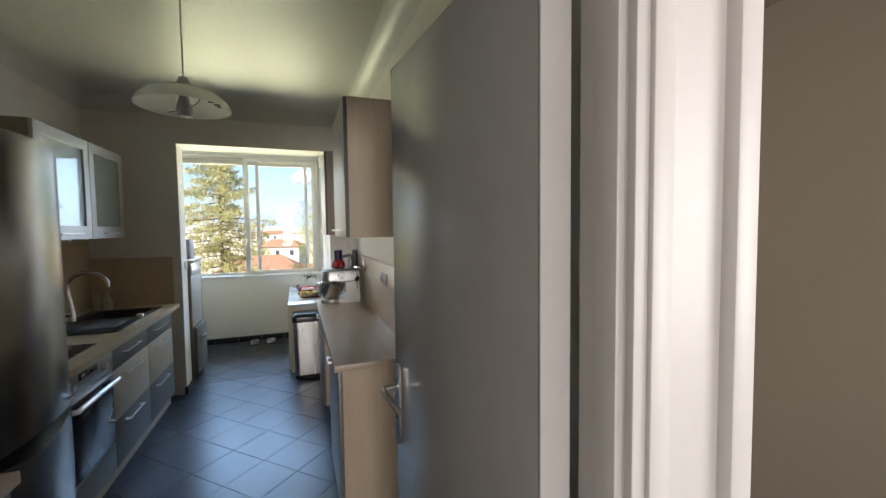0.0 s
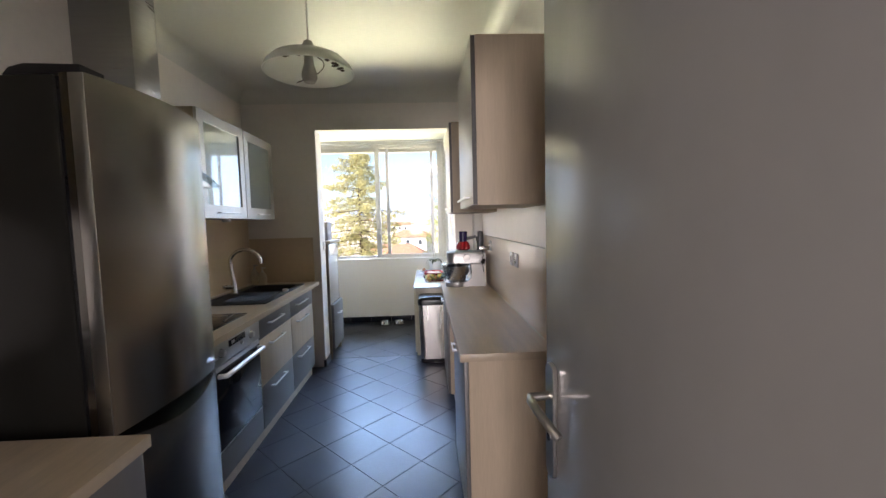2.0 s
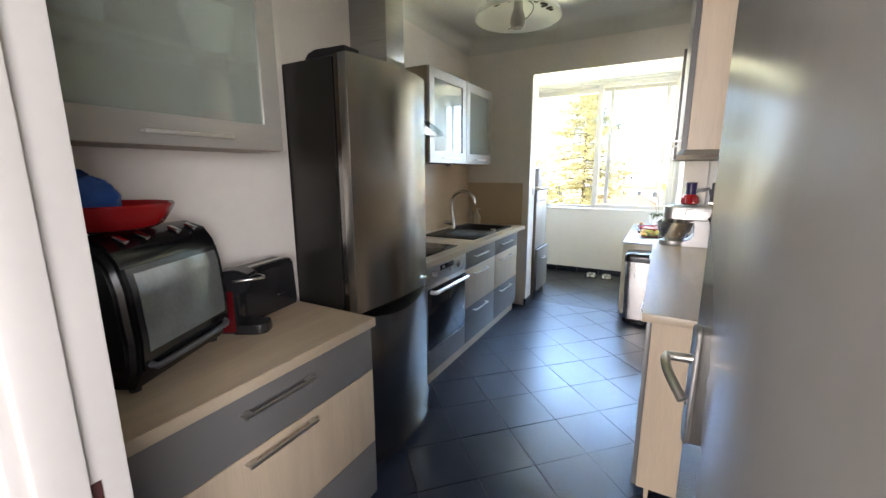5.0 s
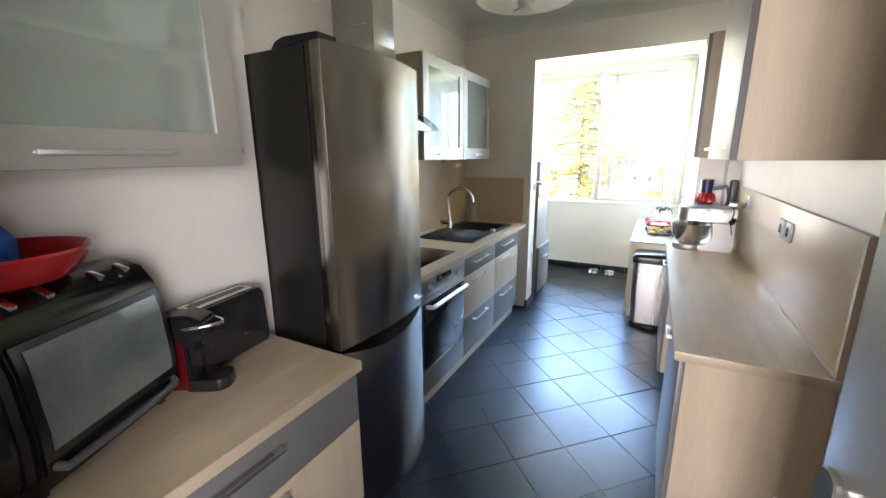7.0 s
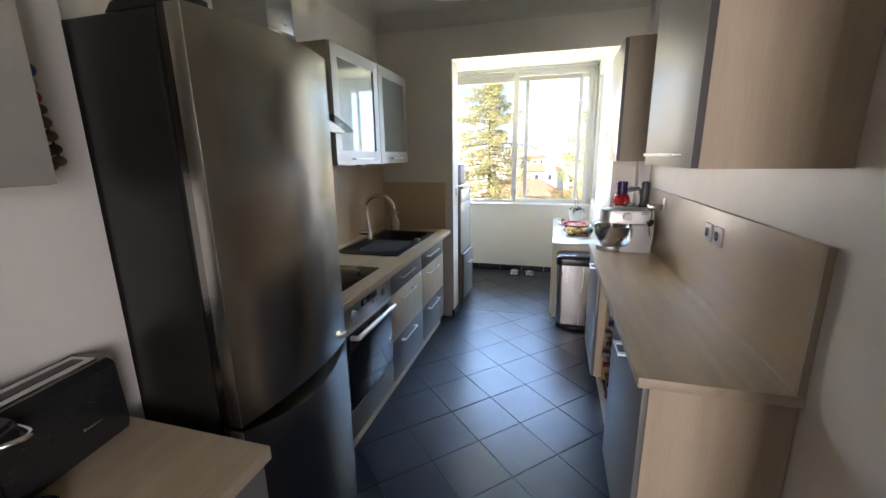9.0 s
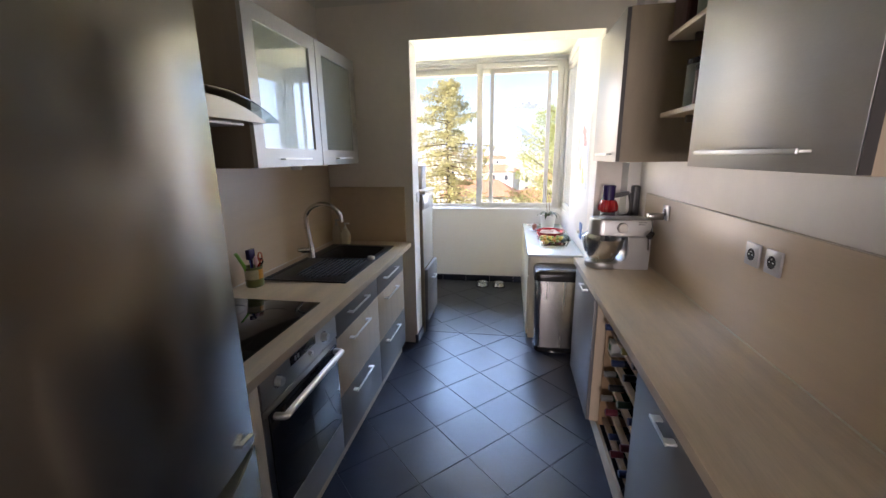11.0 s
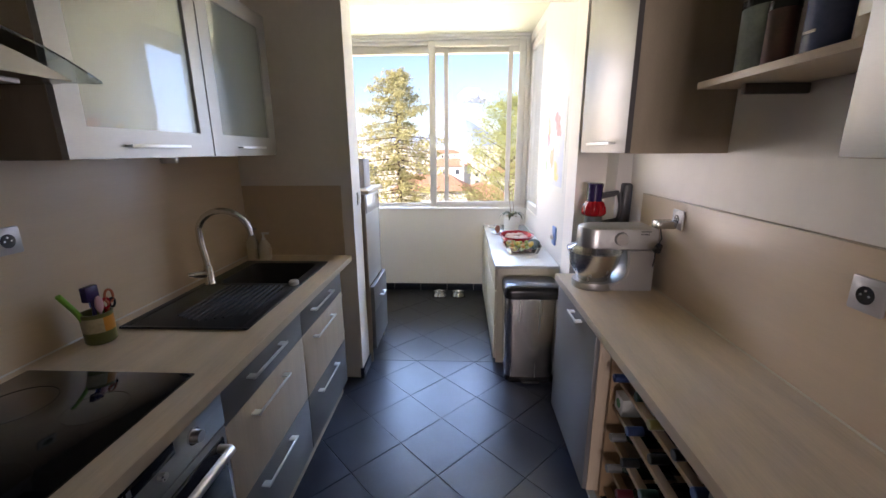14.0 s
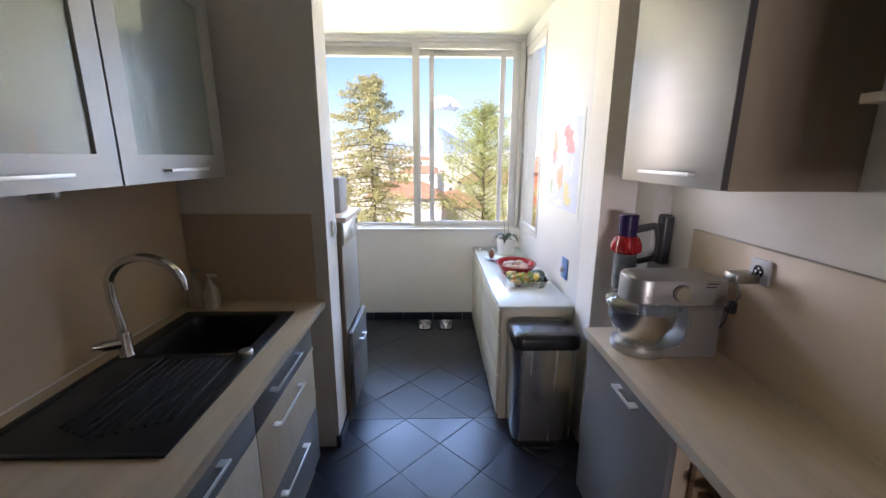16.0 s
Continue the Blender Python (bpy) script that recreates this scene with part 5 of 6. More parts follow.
# tins on the wall shelves
def tin(name, label, x, y, z, w, d, h, mat, lidmat, rnd=False):
    t = thing(name, label, "tin", at=(x, y, z))
    if rnd:
        bm = bmesh.new()
        lathe(bm, [(0, 0), (w / 2, 0), (w / 2, h - 0.02), (w / 2 - 0.002, h - 0.015), (0, h - 0.014)], seg=30)
        link("body", bm, mat, t, smooth=True)
        bm = bmesh.new()
        lathe(bm, [(0, h - 0.012), (w / 2 + 0.0015, h - 0.02), (w / 2 + 0.0015, h), (w / 2 - 0.004, h + 0.003), (0, h + 0.003)], seg=30)
        link("lid", bm, lidmat, t, smooth=True)
    else:
        rr_loft("body", [(w, d, 0.012, 0), (w, d, 0.012, h - 0.02)], mat, t)
        rr_loft("lid", [(w + 0.003, d + 0.003, 0.013, h - 0.02), (w + 0.003, d + 0.003, 0.013, h - 0.002), (w - 0.004, d - 0.004, 0.011, h)], lidmat, t)
    return t


GJ = material("grey_jar", (0.33, 0.36, 0.34), 0.3, vary=0.25, scale=14, bump=0, color2=(0.20, 0.25, 0.22))
NAVY = material("navy_tin", (0.02, 0.04, 0.12), 0.3, vary=0.2, scale=10, bump=0, color2=(0.08, 0.10, 0.22))
CRT = material("cream_tin", (0.62, 0.50, 0.33), 0.35, vary=0.15, scale=12, bump=0)
PNK = material("pink_tin", (0.55, 0.36, 0.34), 0.35, vary=0.2, scale=12, bump=0)
BLK2 = material("black_red_tin", (0.035, 0.02, 0.02), 0.35, vary=0.3, scale=18, bump=0, color2=(0.12, 0.04, 0.04))
tin("storage_jar", "large grey storage tin with a dark lid on the shelf", 1.585, 5.945, 1.7555, 0.13, 0.13, 0.195, GJ, BLACK, True)
tin("spice_tin", "slim black and red tin on the shelf", 1.540, 5.830, 1.7555, 0.065, 0.065, 0.155, BLK2, BLACK, True)
n_ = tin("milk_tin", "navy blue tin with a white lid on the shelf", 1.560, 5.705, 1.7555, 0.10, 0.10, 0.205, NAVY, WHITE, True)
boxp("label_bar", -0.0515, -0.0495, -0.022, 0.022, 0.13, 0.145, WHITE, n_)
boxp("label_bar", -0.0515, -0.0495, -0.018, 0.018, 0.05, 0.056, WHITE, n_)
c_t = tin("biscuit_tin", "round cream tin on the shelf", 1.560, 5.570, 1.7555, 0.11, 0.11, 0.225, CRT, WHITE, True)
boxes("label_bar", [(-0.0565, -0.0545, -0.015, 0.015, 0.05, 0.085)], NICKEL, c_t)
tin("biscuit_tin", "pink and cream tin on the shelf", 1.570, 5.430, 1.7555, 0.11, 0.10, 0.20, PNK, WHITE)
tin("tea_box", "black and dark red box on the upper shelf", 1.580, 6.065, 2.0655, 0.14, 0.16, 0.22, BLK2, material("dark_red_lid", (0.10, 0.01, 0.015), 0.4, bump=0))
tin("storage_jar", "grey patterned jar on the upper shelf", 1.570, 5.885, 2.0655, 0.12, 0.12, 0.18, GJ, NICKEL, True)
tin("storage_jar", "cream jar on the upper shelf", 1.580, 5.645, 2.0655, 0.12, 0.12, 0.16, CRT, WOODR, True)

# mini oven
mo = thing("mini_oven", "black rounded countertop oven with a glass door", "oven", at=(0.085, 3.645, 0.901), rz=25)
bm = bmesh.new()
side = [(-0.20, 0.012), (-0.02, 0.012), (0.005, 0.05), (0.012, 0.12), (0.004, 0.24), (-0.012, 0.30), (-0.04, 0.335), (-0.10, 0.352), (-0.17, 0.345), (-0.20, 0.30)]
prism(bm, side, "y", -0.192, 0.192)
bmesh.ops.bevel(bm, geom=[e for e in bm.edges if abs(e.verts[0].co.y - e.verts[1].co.y) < 1e-5], offset=0.022, segments=3, affect="EDGES")
BLACKG = material("gloss_black_plastic", (0.006, 0.006, 0.008), 0.16, vary=0.03, bump=0, worn=0.02)
link("body", bm, BLACKG, mo, smooth=True)
def on_front(z):
    pts_ = [(0.05, 0.005), (0.12, 0.012), (0.24, 0.004), (0.30, -0.012)]
    for (a, xa), (b, xb) in zip(pts_, pts_[1:]):
        if z <= b:
            return xa + (xb - xa) * (z - a) / (b - a)
    return -0.012
def front_panel(name, y0, y1, z0, z1, off, th, mat, inset=0.0):
    bm = bmesh.new()
    zs = [z0 + (z1 - z0) * k / 6 for k in range(7)]
    outline = [(on_front(z) + off, z) for z in zs] + [(on_front(z) + off - th, z) for z in zs[::-1]]
    prism(bm, outline, "y", y0, y1)
    return link(name, bm, mat, mo, smooth=True)
front_panel("door_frame", -0.165, 0.165, 0.055, 0.285, 0.006, 0.008, BLACKG)
# Base colour is paled to stand in for the bright room reflected in it.
MIRG = material("reflection_paled_glass", (0.12, 0.135, 0.135), 0.04, worn=0.01, vary=0.12, scale=8, bump=0, spec=0.9)
front_panel("door_glass", -0.148, 0.148, 0.095, 0.272, 0.0085, 0.004, MIRG)
bm = bmesh.new()
tube(bm, [(0.008, -0.15, 0.066), (0.022, -0.145, 0.062)] + [(0.030 - 0.006 * abs(k - 6) / 6, -0.14 + 0.28 * k / 12, 0.058) for k in range(13)] + [(0.022, 0.145, 0.062), (0.008, 0.15, 0.066)], 0.008, 10)
link("door_handle", bm, DGREY, mo, smooth=True)
for y in (-0.12, -0.055, 0.055, 0.12):
    bm = bmesh.new()
    box(bm, -0.018, 0.018, -0.009, 0.009, -0.004, 0.006, 0.004)
    k_ = link("knob", bm, CHROME, mo, smooth=True)
    k_.matrix_basis = pose(-0.045, y, 0.340, 0, 22, 0)
bm = bmesh.new()
for y in (-0.15, 0.15):
    for x in (-0.17, -0.04):
        cyl(bm, (x, y, 0), (x, y, 0.02), 0.014, seg=12)
link("foot", bm, BLACKM, mo)
mo.scale = (1.0, 1.06, 1.17)

rp = thing("red_dish", "glossy red round oven dish standing on the mini oven", "dish", at=(-0.02, 3.535, 1.318))
bm = bmesh.new()
lathe(bm, [(0, 0), (0.105, 0), (0.125, 0.01), (0.150, 0.046), (0.157, 0.062), (0.155, 0.068), (0.149, 0.064), (0.141, 0.048), (0.115, 0.014), (0, 0.012)], seg=48)
link("dish_body", bm, RED, rp, smooth=True)
bb = thing("blue_bag", "crumpled blue plastic bag lying in the red dish", "bag", at=(-0.05, 3.50, 1.33))
bm = bmesh.new()
bmesh.ops.create_icosphere(bm, subdivisions=4, radius=0.06)
for v in bm.verts:
    f = 1 + 0.35 * noise.noise(v.co * 22) + 0.18 * noise.noise(v.co * 60)
    v.co = Vector((v.co.x * 0.9, v.co.y * 1.1, v.co.z * 1.35)) * f
    v.co.z = max(v.co.z, -0.06) + 0.06
link("bag_body", bm, BLUE, bb, smooth=True)

# toaster
to = thing("toaster", "long slot black toaster with a chrome top", "toaster", at=(-0.112, 4.025, 0.901), rz=9)
bm = bmesh.new()
prism(bm, [(-0.068, 0.01), (0.068, 0.01), (0.075, 0.03), (0.066, 0.19), (0.05, 0.208), (-0.05, 0.208), (-0.066, 0.19), (-0.073, 0.03)], "y", -0.15, 0.15)
bmesh.ops.bevel(bm, geom=[e for e in bm.edges if abs(e.verts[0].co.y - e.verts[1].co.y) < 1e-5], offset=0.012, segments=3, affect="EDGES")
link("body", bm, BLACK, to, smooth=True)
boxp("top_plate", -0.035, 0.035, -0.115, 0.125, 0.2085, 0.212, NICKEL, to, bevel=0.001)
boxp("slot", -0.014, 0.016, -0.10, 0.11, 0.2122, 0.2135, BLACKM, to)
boxp("lever", -0.02, 0.02, -0.168, -0.151, 0.13, 0.15, BLACK, to, bevel=0.004)
boxes("name_bar", [(0.0705, 0.0725, 0.03 + 0.008 * k, 0.036 + 0.008 * k, 0.074, 0.079 + 0.003 * (k == 0)) for k in range(6)], CHROME, to)
# coffee machine
DRED = material("dark_red_plastic", (0.09, 0.004, 0.007), 0.2, vary=0.05, bump=0, coat=0.3)
cm = thing("coffee_machine", "small black and red capsule coffee machine", "coffee machine", at=(0.022, 3.895, 0.901), rz=30)
rr_loft("drip_base", [(0.13, 0.085, 0.035, 0), (0.135, 0.09, 0.035, 0.008), (0.13, 0.085, 0.035, 0.035), (0.10, 0.06, 0.02, 0.037)], BLACK, cm)
bm = bmesh.new()
prism(bm, [(-0.10, 0.0), (-0.03, 0.0), (-0.035, 0.14), (0.02, 0.165), (0.025, 0.215), (-0.02, 0.235), (-0.10, 0.225)], "y", -0.04, 0.04)
bmesh.ops.bevel(bm, geom=list(bm.edges), offset=0.008, segments=2, affect="EDGES")
link("body", bm, BLACK, cm, smooth=True)
boxp("side_panel", -0.09, -0.035, -0.0455, -0.0405, 0.01, 0.16, DRED, cm, bevel=0.002)
boxp("front_panel", -0.029, -0.026, -0.03, 0.03, 0.03, 0.14, BLACK, cm, bevel=0.001)
boxp("side_panel", -0.09, -0.035, 0.0405, 0.0455, 0.01, 0.16, DRED, cm, bevel=0.002)
bm = bmesh.new()
tube(bm, [(-0.03, -0.045, 0.195)] + [(0.0 + 0.06 * math.sin(k * math.pi / 10), -0.045 + 0.09 * k / 10, 0.20) for k in range(11)] + [(-0.03, 0.045, 0.195)], 0.005, 10)
link("lever_loop", bm, CHROME, cm, smooth=True)
# hanging string of heads
gs = thing("garlic_string", "hanging string of painted garlic heads with a blue top", "ornament", at=(XN + 0.030, 4.181, 0))
GM = [material("string_blue", (0.05, 0.10, 0.30), 0.4), material("string_white", (0.55, 0.50, 0.42), 0.5), material("string_red", (0.40, 0.04, 0.03), 0.4), material("string_brown", (0.22, 0.13, 0.06), 0.5, vary=0.2, scale=30), material("string_dark", (0.08, 0.05, 0.03), 0.5)]
for k, (dy, z_, r_, mi) in enumerate(((0, 1.785, 0.021, 0), (0.0, 1.755, 0.018, 1), (0.002, 1.728, 0.018, 2), (0.012, 1.703, 0.014, 3), (-0.010, 1.700, 0.013, 3), (0.014, 1.675, 0.015, 3), (-0.006, 1.668, 0.014, 4), (0.020, 1.645, 0.015, 3), (0.0, 1.64, 0.014, 3), (0.024, 1.615, 0.014, 4), (0.004, 1.61, 0.015, 3), (0.028, 1.588, 0.014, 3), (-0.012, 1.59, 0.013, 4), (0.008, 1.578, 0.015, 3))):
    bm = bmesh.new()
    bmesh.ops.create_icosphere(bm, subdivisions=2, radius=r_, matrix=Matrix.Translation((0, dy, z_)) @ Matrix.Diagonal((1, 1, 0.9, 1)))
    cyl(bm, (0, dy, z_ + r_ * 0.7), (0, dy, z_ + r_ * 1.25), 0.004, 0.002, seg=8)
    link("head", bm, GM[mi], gs, smooth=True)
bm = bmesh.new()
tube(bm, [(-0.01, 0, 1.57), (-0.012, 0.002, 1.70), (-0.012, 0, 1.815)], 0.003, 6)
link("cord", bm, WOODR, gs)

# crockery behind the frosted glass
def crock(x, y, z, r, h, col, nm, lb):
    t = thing(nm, lb, "crockery", at=(x, y, z))
    bm = bmesh.new()
    lathe(bm, [(0, 0), (r * 0.6, 0), (r, h), (r * 0.94, h), (r * 0.5, 0.01), (0, 0.01)], seg=24)
    link("vessel", bm, col, t, smooth=True)


boxp("shelf_board", XN + 0.015, -0.005, 3.29, 4.055, 1.83, 1.845, OAK, cu)
crock(-0.032, 3.86, 1.5585, 0.058, 0.10, RED, "bowl", "red bowl inside the glazed cabinet")
crock(-0.025, 3.72, 1.5585, 0.05, 0.075, material("teal_cup", (0.2, 0.45, 0.45), 0.3), "cup", "teal cup inside the glazed cabinet")
crock(-0.045, 3.56, 1.8455, 0.07, 0.22, WHITE, "jug", "white jug inside the glazed cabinet")
crock(-0.052, 3.90, 1.8455, 0.08, 0.14, WHITE, "bowl", "white bowls inside the glazed cabinet")

# ---- outside ----
ZG = -14.0
me = bpy.data.meshes.new("ground")
me.from_pydata([(-4000, 9.3, ZG), (4000, 9.3, ZG), (4000, 6000, ZG - 8), (-4000, 6000, ZG - 8), (-4000, -600, ZG), (4000, -600, ZG)], [], [(0, 1, 2, 3), (4, 5, 1, 0)])
GROUND = material("ground_green", (0.10, 0.12, 0.05), 0.9, vary=0.3, scale=0.02, fine=0.3, bump=0, color2=(0.22, 0.20, 0.14))
me.materials.append(GROUND)
tagged(new("ground", me), "green and built-up land below the building", "ground", kind="structure")
tagged(boxes("house_wall", [(-9, -1.6, 9.15, 9.3, ZG, 6), (1.62, 9, 7.0, 7.2, ZG, 6), (-0.75, 1.6, LYW + 0.05, LYW + 0.19, ZG, -0.1), (-0.75, 1.62, LYW + 0.06, LYW + 0.19, LZC + 0.15, 6)], WHITE), "white rendered outer wall of the apartment house", "wall", kind="structure")


def leaf_material(name, c, c2, trans):
    m = material(name, c, 0.6, vary=0.2, scale=0.7, fine=6, bump=0, color2=c2)
    n, l = m.node_tree.nodes, m.node_tree.links
    b = n["Principled BSDF"]
    t = n.new("ShaderNodeBsdfTranslucent")
    t.inputs["Color"].default_value = (*trans, 1)
    mix = n.new("ShaderNodeMixShader")
    mix.inputs[0].default_value = 0.4
    l.new(b.outputs[0], mix.inputs[1])
    l.new(t.outputs[0], mix.inputs[2])
    l.new(mix.outputs[0], n["Material Output"].inputs["Surface"])
    return m


LEAF_A = leaf_material("conifer_needles", (0.50, 0.45, 0.19), (0.32, 0.31, 0.14), (0.58, 0.54, 0.27))
LEAF_B = leaf_material("light_leaves", (0.46, 0.48, 0.18), (0.28, 0.32, 0.11), (0.56, 0.58, 0.22))
LEAF_C = leaf_material("hedge_leaves", (0.38, 0.36, 0.06), (0.20, 0.21, 0.04), (0.50, 0.44, 0.07))
BARK = material("tree_bark", (0.13, 0.09, 0.06), 0.9, vary=0.3, scale=3, bump=0.4)


def leaves(name, centres, sizes, rng, mat, parent):
    n = len(centres)
    a = rng.normal(size=(n, 3))
    a /= np.linalg.norm(a, axis=1)[:, None]
    b = np.cross(a, rng.normal(size=(n, 3)))
    b /= np.linalg.norm(b, axis=1)[:, None]
    s = sizes[:, None]
    v = np.stack([centres - a * s, centres + b * s * 0.55, centres + a * s, centres - b * s * 0.55], 1).reshape(-1, 3)
    f = np.arange(4 * n).reshape(n, 4)
    me = bpy.data.meshes.new(name)
    me.from_pydata(v.tolist(), [], f.tolist())
    me.materials.append(mat)
    ob = new(name, me)
    ob.parent = parent
    return ob


def tree(label, x, y, top, width, mat, conifer, seed, n=16000, size=0.16, group=""):
    rng = np.random.default_rng(seed)
    h = top - ZG
    t = thing("tree", label, "tree", group, at=(x, y, ZG))
    bm = bmesh.new()
    cyl(bm, (0, 0, 0), (0.1, 0, h * 0.55), 0.24, 0.14, seg=12)
    cyl(bm, (0.1, 0, h * 0.55), (0, 0, h * 0.985), 0.14, 0.02, seg=10)
    limbs = []
    k = 150 if conifer else 90
    for i in range(k):
        u = (i + rng.random()) / k
        z = h * (0.30 + 0.68 * u)
        ang = i * 2.399 + rng.normal() * 0.3
        if conifer:
            ln = width * (1.05 - u) ** 0.7 * rng.uniform(0.35, 1.25) + 0.12
            rise = -0.10 * ln + 0.25 * (u > 0.8) * ln
        else:
            ln = width * math.sin(math.pi * min(1, 0.18 + 0.82 * u)) ** 0.6 * rng.uniform(0.6, 1.1) + 0.15
            rise = 0.55 * ln
        d = np.array([math.cos(ang), math.sin(ang), 0])
        a0 = np.array([0.05, 0, z])
        a1 = a0 + d * ln + np.array([0, 0, rise])
        limbs.append((a0, a1, ln))
        cyl(bm, a0, a1, 0.018 + 0.008 * ln, 0.006, seg=5)
    link("trunk", bm, BARK, t)
    per = n // len(limbs)
    cs, sz = [], []
    for a0, a1, ln in limbs:
        m = int(per * (0.4 + 0.75 * ln / width))
        s = rng.beta(1.6, 1.0, m)
        p = a0 + (a1 - a0) * s[:, None]
        spread = (0.15 if conifer else 0.24) + (0.07 if conifer else 0.16) * ln * (1 - s)
        off = rng.normal(size=(m, 3)) * spread[:, None]
        off[:, 2] *= 0.55 if conifer else 1.0
        if conifer:
            off[:, 2] -= np.abs(rng.normal(size=m)) * 0.12
        # clumps
        if not conifer:
            c = rng.integers(0, 6, m)
            cc = rng.normal(size=(6, 3)) * 0.22
            off = off * 0.6 + cc[c]
        cs.append(p + off)
        sz.append(rng.uniform(0.5, 1.2, m) * size * (0.7 if conifer else 0.6))
    leaves("crown", np.concatenate(cs), np.concatenate(sz), rng, mat, t)
    return t


tree("tall yellow-green conifer with drooping branches beyond the window", -3.25, 30, 6.6, 6.2, LEAF_A, True, 1, 64000, 0.115)
tree("slender light green tree beyond the window", 4.25, 35, 5.5, 3.7, LEAF_B, False, 2, 52000, 0.12)
rt = random.Random(12)
for i, (x, y, top, w) in enumerate(((-8, 33, 2.2, 3.2), (-5.0, 27, -1.6, 3.2), (-1.6, 26, -2.1, 3.0), (1.2, 27, -2.9, 2.6), (5.0, 28, -2.2, 3.0), (8.6, 31, -1.2, 3.2), (-12, 40, 3.0, 3.4), (12.5, 38, -0.5, 3.4), (14.0, 26, -2.2, 3.0))):
    tree("bushy yellow-green tree in the gardens below", x, y, top, w, LEAF_C, False, 20 + i, 13000, 0.19, "garden trees")

PALE = material("pale_render", (0.72, 0.68, 0.60), 0.8, vary=0.06, scale=0.4, fine=6, bump=0.1, per_object=0.08)
ROOF = material("terracotta_roof", (0.42, 0.22, 0.13), 0.8, vary=0.2, scale=1.5, fine=12, bump=0.3, stretch=(1, 6, 1))
ORANGE = material("orange_render", (0.50, 0.17, 0.08), 0.8, vary=0.08, scale=0.5, bump=0.1)
WINB = material("dark_window", (0.06, 0.07, 0.08), 0.2, vary=0.1, bump=0)


def house(x, y, w, d, h, z0, roof, seed, wallmat=PALE, rz=0):
    r = random.Random(seed)
    t = thing("apartment_building", "pale town building with " + ("a terracotta roof" if roof else "a flat roof"), "building", "town buildings", at=(x, y, z0), rz=rz)
    boxp("wall", -w / 2, w / 2, 0, d, -6, h, wallmat, t)
    if roof:
        bm = bmesh.new()
        o = 0.4
        v = [bm.verts.new(p) for p in ((-w / 2 - o, -o, h), (w / 2 + o, -o, h), (w / 2 + o, d + o, h), (-w / 2 - o, d + o, h), (-w / 4, d / 2, h + min(w, d) * 0.22), (w / 4, d / 2, h + min(w, d) * 0.22))]
        for f in ((0, 1, 5, 4), (1, 2, 5), (2, 3, 4, 5), (3, 0, 4), (0, 3, 2, 1)):
            bm.faces.new([v[i] for i in f])
        link("roof", bm, ROOF, t)
    else:
        boxes("parapet", [(-w / 2 - 0.1, w / 2 + 0.1, -0.1, 0.25, h, h + 0.5), (-w / 2 - 0.1, w / 2 + 0.1, d - 0.25, d + 0.1, h, h + 0.5), (-w / 4, w / 8, d * 0.3, d * 0.6, h, h + 1.6)], wallmat, t)
    nx, nz = max(2, int(w / 3.2)), max(1, int(h / 3.0))
    if y < 140:
        for i in range(nx):
            for j in range(nz):
                cx = -w / 2 + (i + 0.5) * w / nx
                cz = 1.2 + j * 3.0
                if cz + 1.4 < h:
                    boxp("window", cx - 0.5, cx + 0.5, -0.06, -0.01, cz, cz + 1.35, WINB, t)
    else:
        rows = []
        for i in range(nx):
            for j in range(nz):
                cx, cz = -w / 2 + (i + 0.5) * w / nx, 1.2 + j * 3.0
                rows.append((cx - 0.6, cx + 0.6, -0.08, -0.01, cz, cz + 1.4))
        tagged(boxes("windows", rows[:60], WINB, t), kind="stuff")
    return t


house(-3.0, 52, 9, 8, 5.4, -8.5, True, 1)
house(3.2, 56, 7.5, 8, 4.6, -9.3, True, 2)
house(-9.5, 60, 8, 9, 9.5, -9, False, 3)
house(9.5, 62, 9, 8, 7, -9, True, 4)
house(16.0, 50, 7, 8, 9.0, -9, True, 5, ORANGE, 10)
rh = random.Random(77)
for i in range(70):
    y = 75 + 420 * (i / 70) ** 1.25 + rh.uniform(-8, 8)
    x = rh.uniform(-0.62, 0.62) * (y + 10)
    h = rh.uniform(5, 10)
    house(x, y, rh.uniform(9, 22), rh.uniform(8, 12), h, -15 + y * 0.018 + rh.uniform(-1, 1.5), rh.random() < 0.5, i, PALE, rh.uniform(-20, 20))

# Distance haze is painted into the colours: bluish mountain, paler hillside.
HILL = material("haze_tinted_mountain", (0.27, 0.34, 0.44), 1.0, vary=0.10, scale=0.004, fine=0.03, bump=0)
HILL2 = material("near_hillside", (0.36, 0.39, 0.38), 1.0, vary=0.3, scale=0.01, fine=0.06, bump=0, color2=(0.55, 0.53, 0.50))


def ridge(name, y, x0, x1, n, height, mat, label, seed):
    vs, fs = [], []
    for i in range(n + 1):
        x = x0 + (x1 - x0) * i / n
        z = height(x) + height(0) * 0.05 * noise.noise(Vector((x * 0.012, seed, 0))) + height(0) * 0.02 * noise.noise(Vector((x * 0.05, seed, 3)))
        for k in range(5):
            f = k / 4
            vs.append((x + 14 * noise.noise(Vector((x * 0.01, k, seed))), y + (1 - f) ** 1 * -400, ZG + (z - ZG) * (0 if k == 0 else f ** 0.8)))
    for i in range(n):
        for k in range(4):
            a = i * 5 + k
            fs.append((a, a + 5, a + 6, a + 1))
    me = bpy.data.meshes.new(name)
    me.from_pydata(vs, [], fs)
    me.materials.append(mat)
    return tagged(new(name, me), label, "mountain", kind="structure")


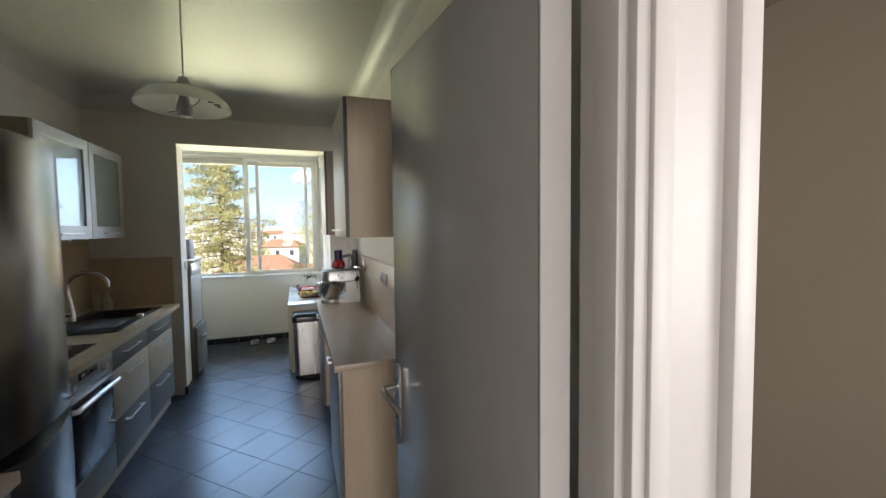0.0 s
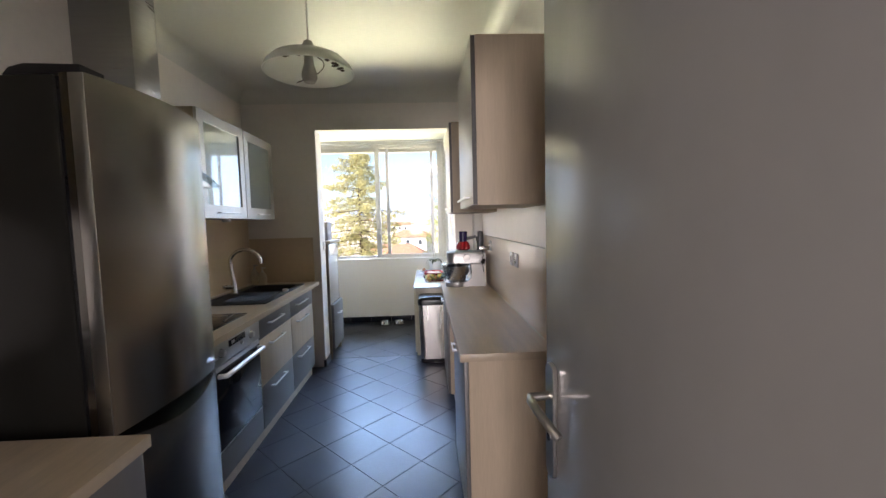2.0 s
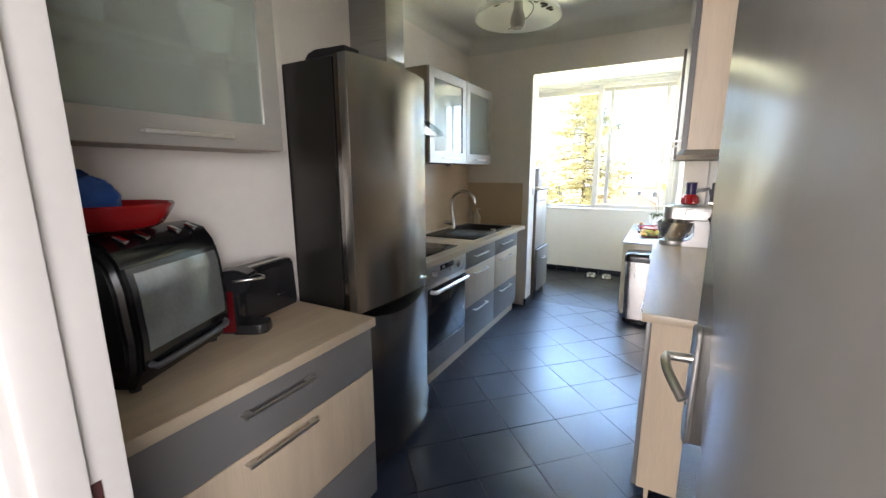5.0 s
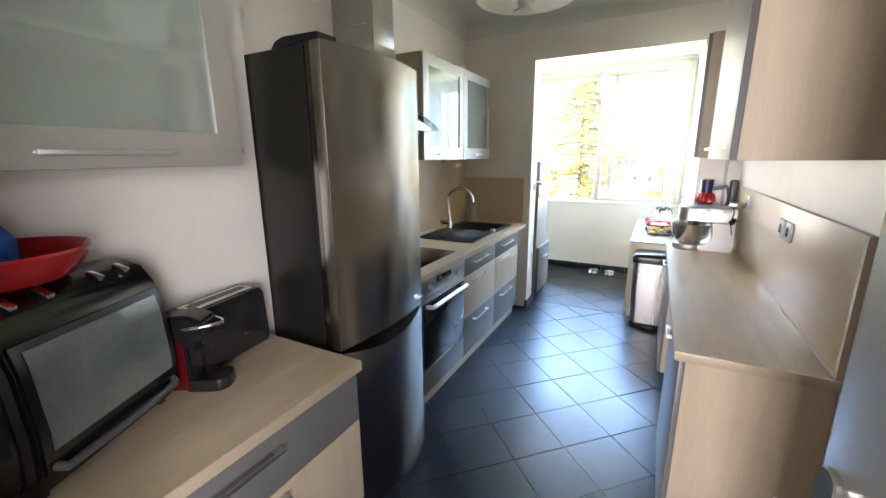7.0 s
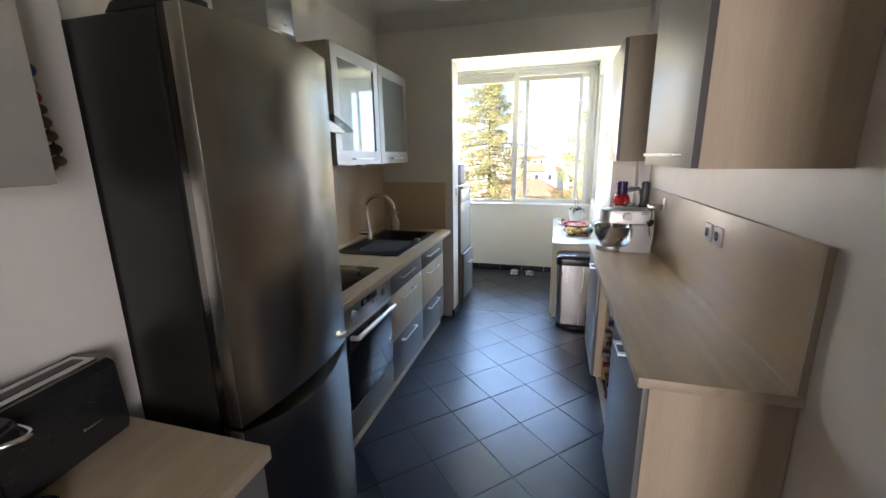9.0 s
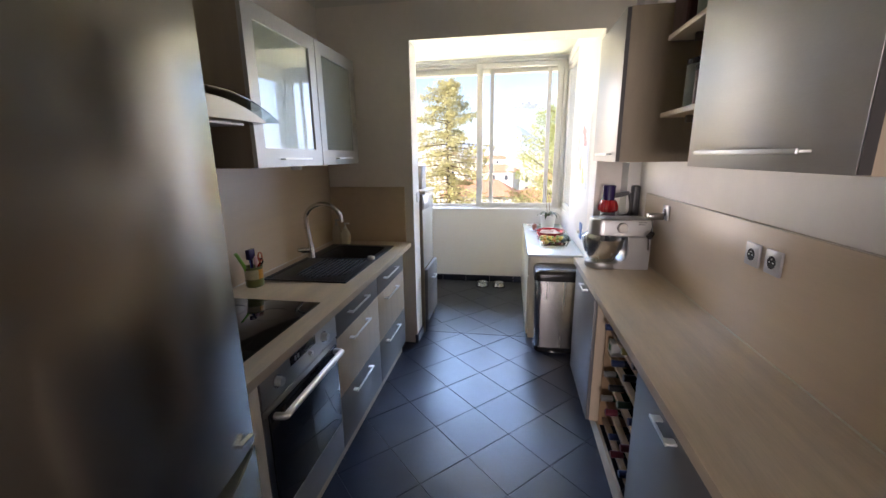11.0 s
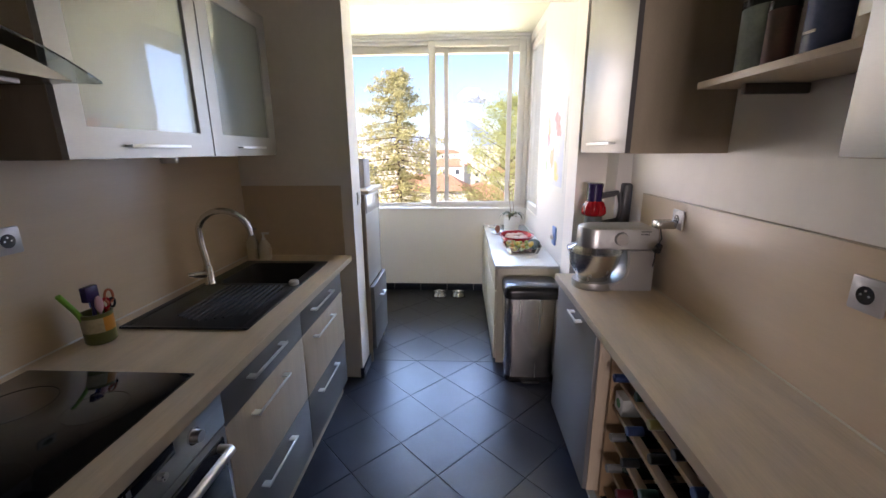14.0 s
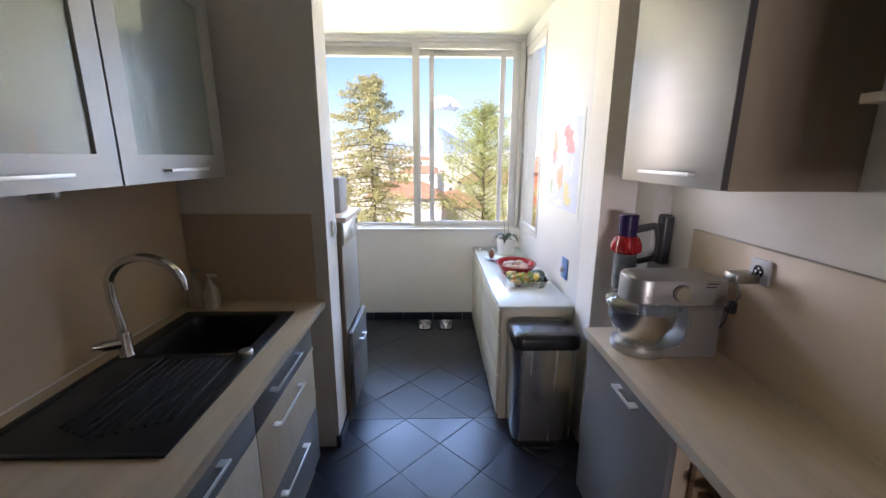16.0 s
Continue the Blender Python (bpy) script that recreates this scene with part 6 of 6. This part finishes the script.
ridge("mountain", 2600, -2500, 2500, 160, lambda x: 28 + 92 * math.exp(-((x - 0) / 330) ** 2) + 66 * math.exp(-((x - 20) / 110) ** 2) + 40 * math.exp(-((x - 620) / 260) ** 2) + 60 * math.exp(-((x + 600) / 300) ** 2), HILL, "mountain ridge on the horizon with blue haze painted into its colour", 1)
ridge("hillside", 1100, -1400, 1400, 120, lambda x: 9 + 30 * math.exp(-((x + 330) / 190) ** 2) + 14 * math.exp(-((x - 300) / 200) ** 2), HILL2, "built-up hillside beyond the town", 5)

CLOUD = material("cloud_white", (0.92, 0.92, 0.93), 1.0, vary=0.01, scale=0.01, fine=0.1, bump=0)
def cloud(x, y, z, w, h, seed):
    rc = random.Random(seed)
    t = new("cloud")
    t.matrix_world = pose(x, y, z)
    tagged(t, "small white fair-weather cloud above the mountains", "cloud", "clouds", "structure")
    bm = bmesh.new()
    for k in range(16):
        u = rc.uniform(-1, 1)
        r = h * (0.55 + 0.5 * (1 - u * u)) * rc.uniform(0.5, 0.9)
        bmesh.ops.create_icosphere(bm, subdivisions=3, radius=r, matrix=Matrix.Translation((u * w, rc.uniform(-h, h), rc.uniform(0, 0.4) * h * (1 - u * u))))
    for v in bm.verts:
        f = noise.noise(v.co * (2.5 / h)) * 0.35 * h
        v.co += v.co.normalized() * f
        v.co.z = max(v.co.z, -0.6 * h + 0.3 * f)
    link("puff", bm, CLOUD, t, smooth=True)


cloud(58, 2500, 300, 85, 44, 3)

# ---- floor tiles ----
PITCH = 0.2160


def tiles(x0, x1, y0, y1, mat, parent, ox, oy, gap=0.0022, top=0.0):
    """Square tiles of 0.30 m laid on the diagonal and cut at the edges of a rectangle."""
    half = PITCH - gap / math.sqrt(2)
    full = None
    ks = range(-30, 31)
    for i in ks:
        for j in ks:
            cx, cy = ox + PITCH * (i + j), oy + PITCH * (i - j)
            if cx + half < x0 or cx - half > x1 or cy + half < y0 or cy - half > y1:
                continue
            inside = cx - half >= x0 and cx + half <= x1 and cy - half >= y0 and cy + half <= y1
            poly = [(half, 0), (0, half), (-half, 0), (0, -half)]
            if not inside:
                for ax, lim, sg in ((0, x0 - cx, 1), (0, x1 - cx, -1), (1, y0 - cy, 1), (1, y1 - cy, -1)):
                    out = []
                    for a, b in zip(poly, poly[1:] + poly[:1]):
                        da, db = sg * (a[ax] - lim), sg * (b[ax] - lim)
                        if da >= 0:
                            out.append(a)
                        if da * db < 0:
                            f = da / (da - db)
                            out.append((a[0] + f * (b[0] - a[0]), a[1] + f * (b[1] - a[1])))
                    poly = out
                    if len(poly) < 3:
                        break
                if len(poly) < 3:
                    continue
            if inside and full is not None:
                me = full
            else:
                bm = bmesh.new()
                lo = [bm.verts.new((u, v, -0.006)) for u, v in poly]
                md = [bm.verts.new((u, v, -0.0012)) for u, v in poly]
                c = [sum(q[0] for q in poly) / len(poly), sum(q[1] for q in poly) / len(poly)]
                hi = [bm.verts.new((u + (c[0] - u) * 0.008, v + (c[1] - v) * 0.008, 0.0)) for u, v in poly]
                n = len(poly)
                for a in range(n):
                    b = (a + 1) % n
                    bm.faces.new((lo[a], lo[b], md[b], md[a]))
                    bm.faces.new((md[a], md[b], hi[b], hi[a]))
                bm.faces.new(hi)
                bmesh.ops.recalc_face_normals(bm, faces=bm.faces)
                me = bpy.data.meshes.new("tile")
                bm.to_mesh(me)
                bm.free()
                me.materials.append(mat)
                if inside:
                    full = me
            ob = new("tile", me)
            ob.location = (cx, cy, top + 0.0004 * math.sin(i * 7.1 + j * 3.3))
            ob.parent = parent


tiles(XL, XR, 3.13, 7.408, TILE, bpy.data.objects["floor"], 0.630, 6.535)
tiles(XL + 0.05, 1.44, 7.412, LYW, TILE2, bpy.data.objects["loggia_floor"], 0.630, 6.535, gap=0.0022)
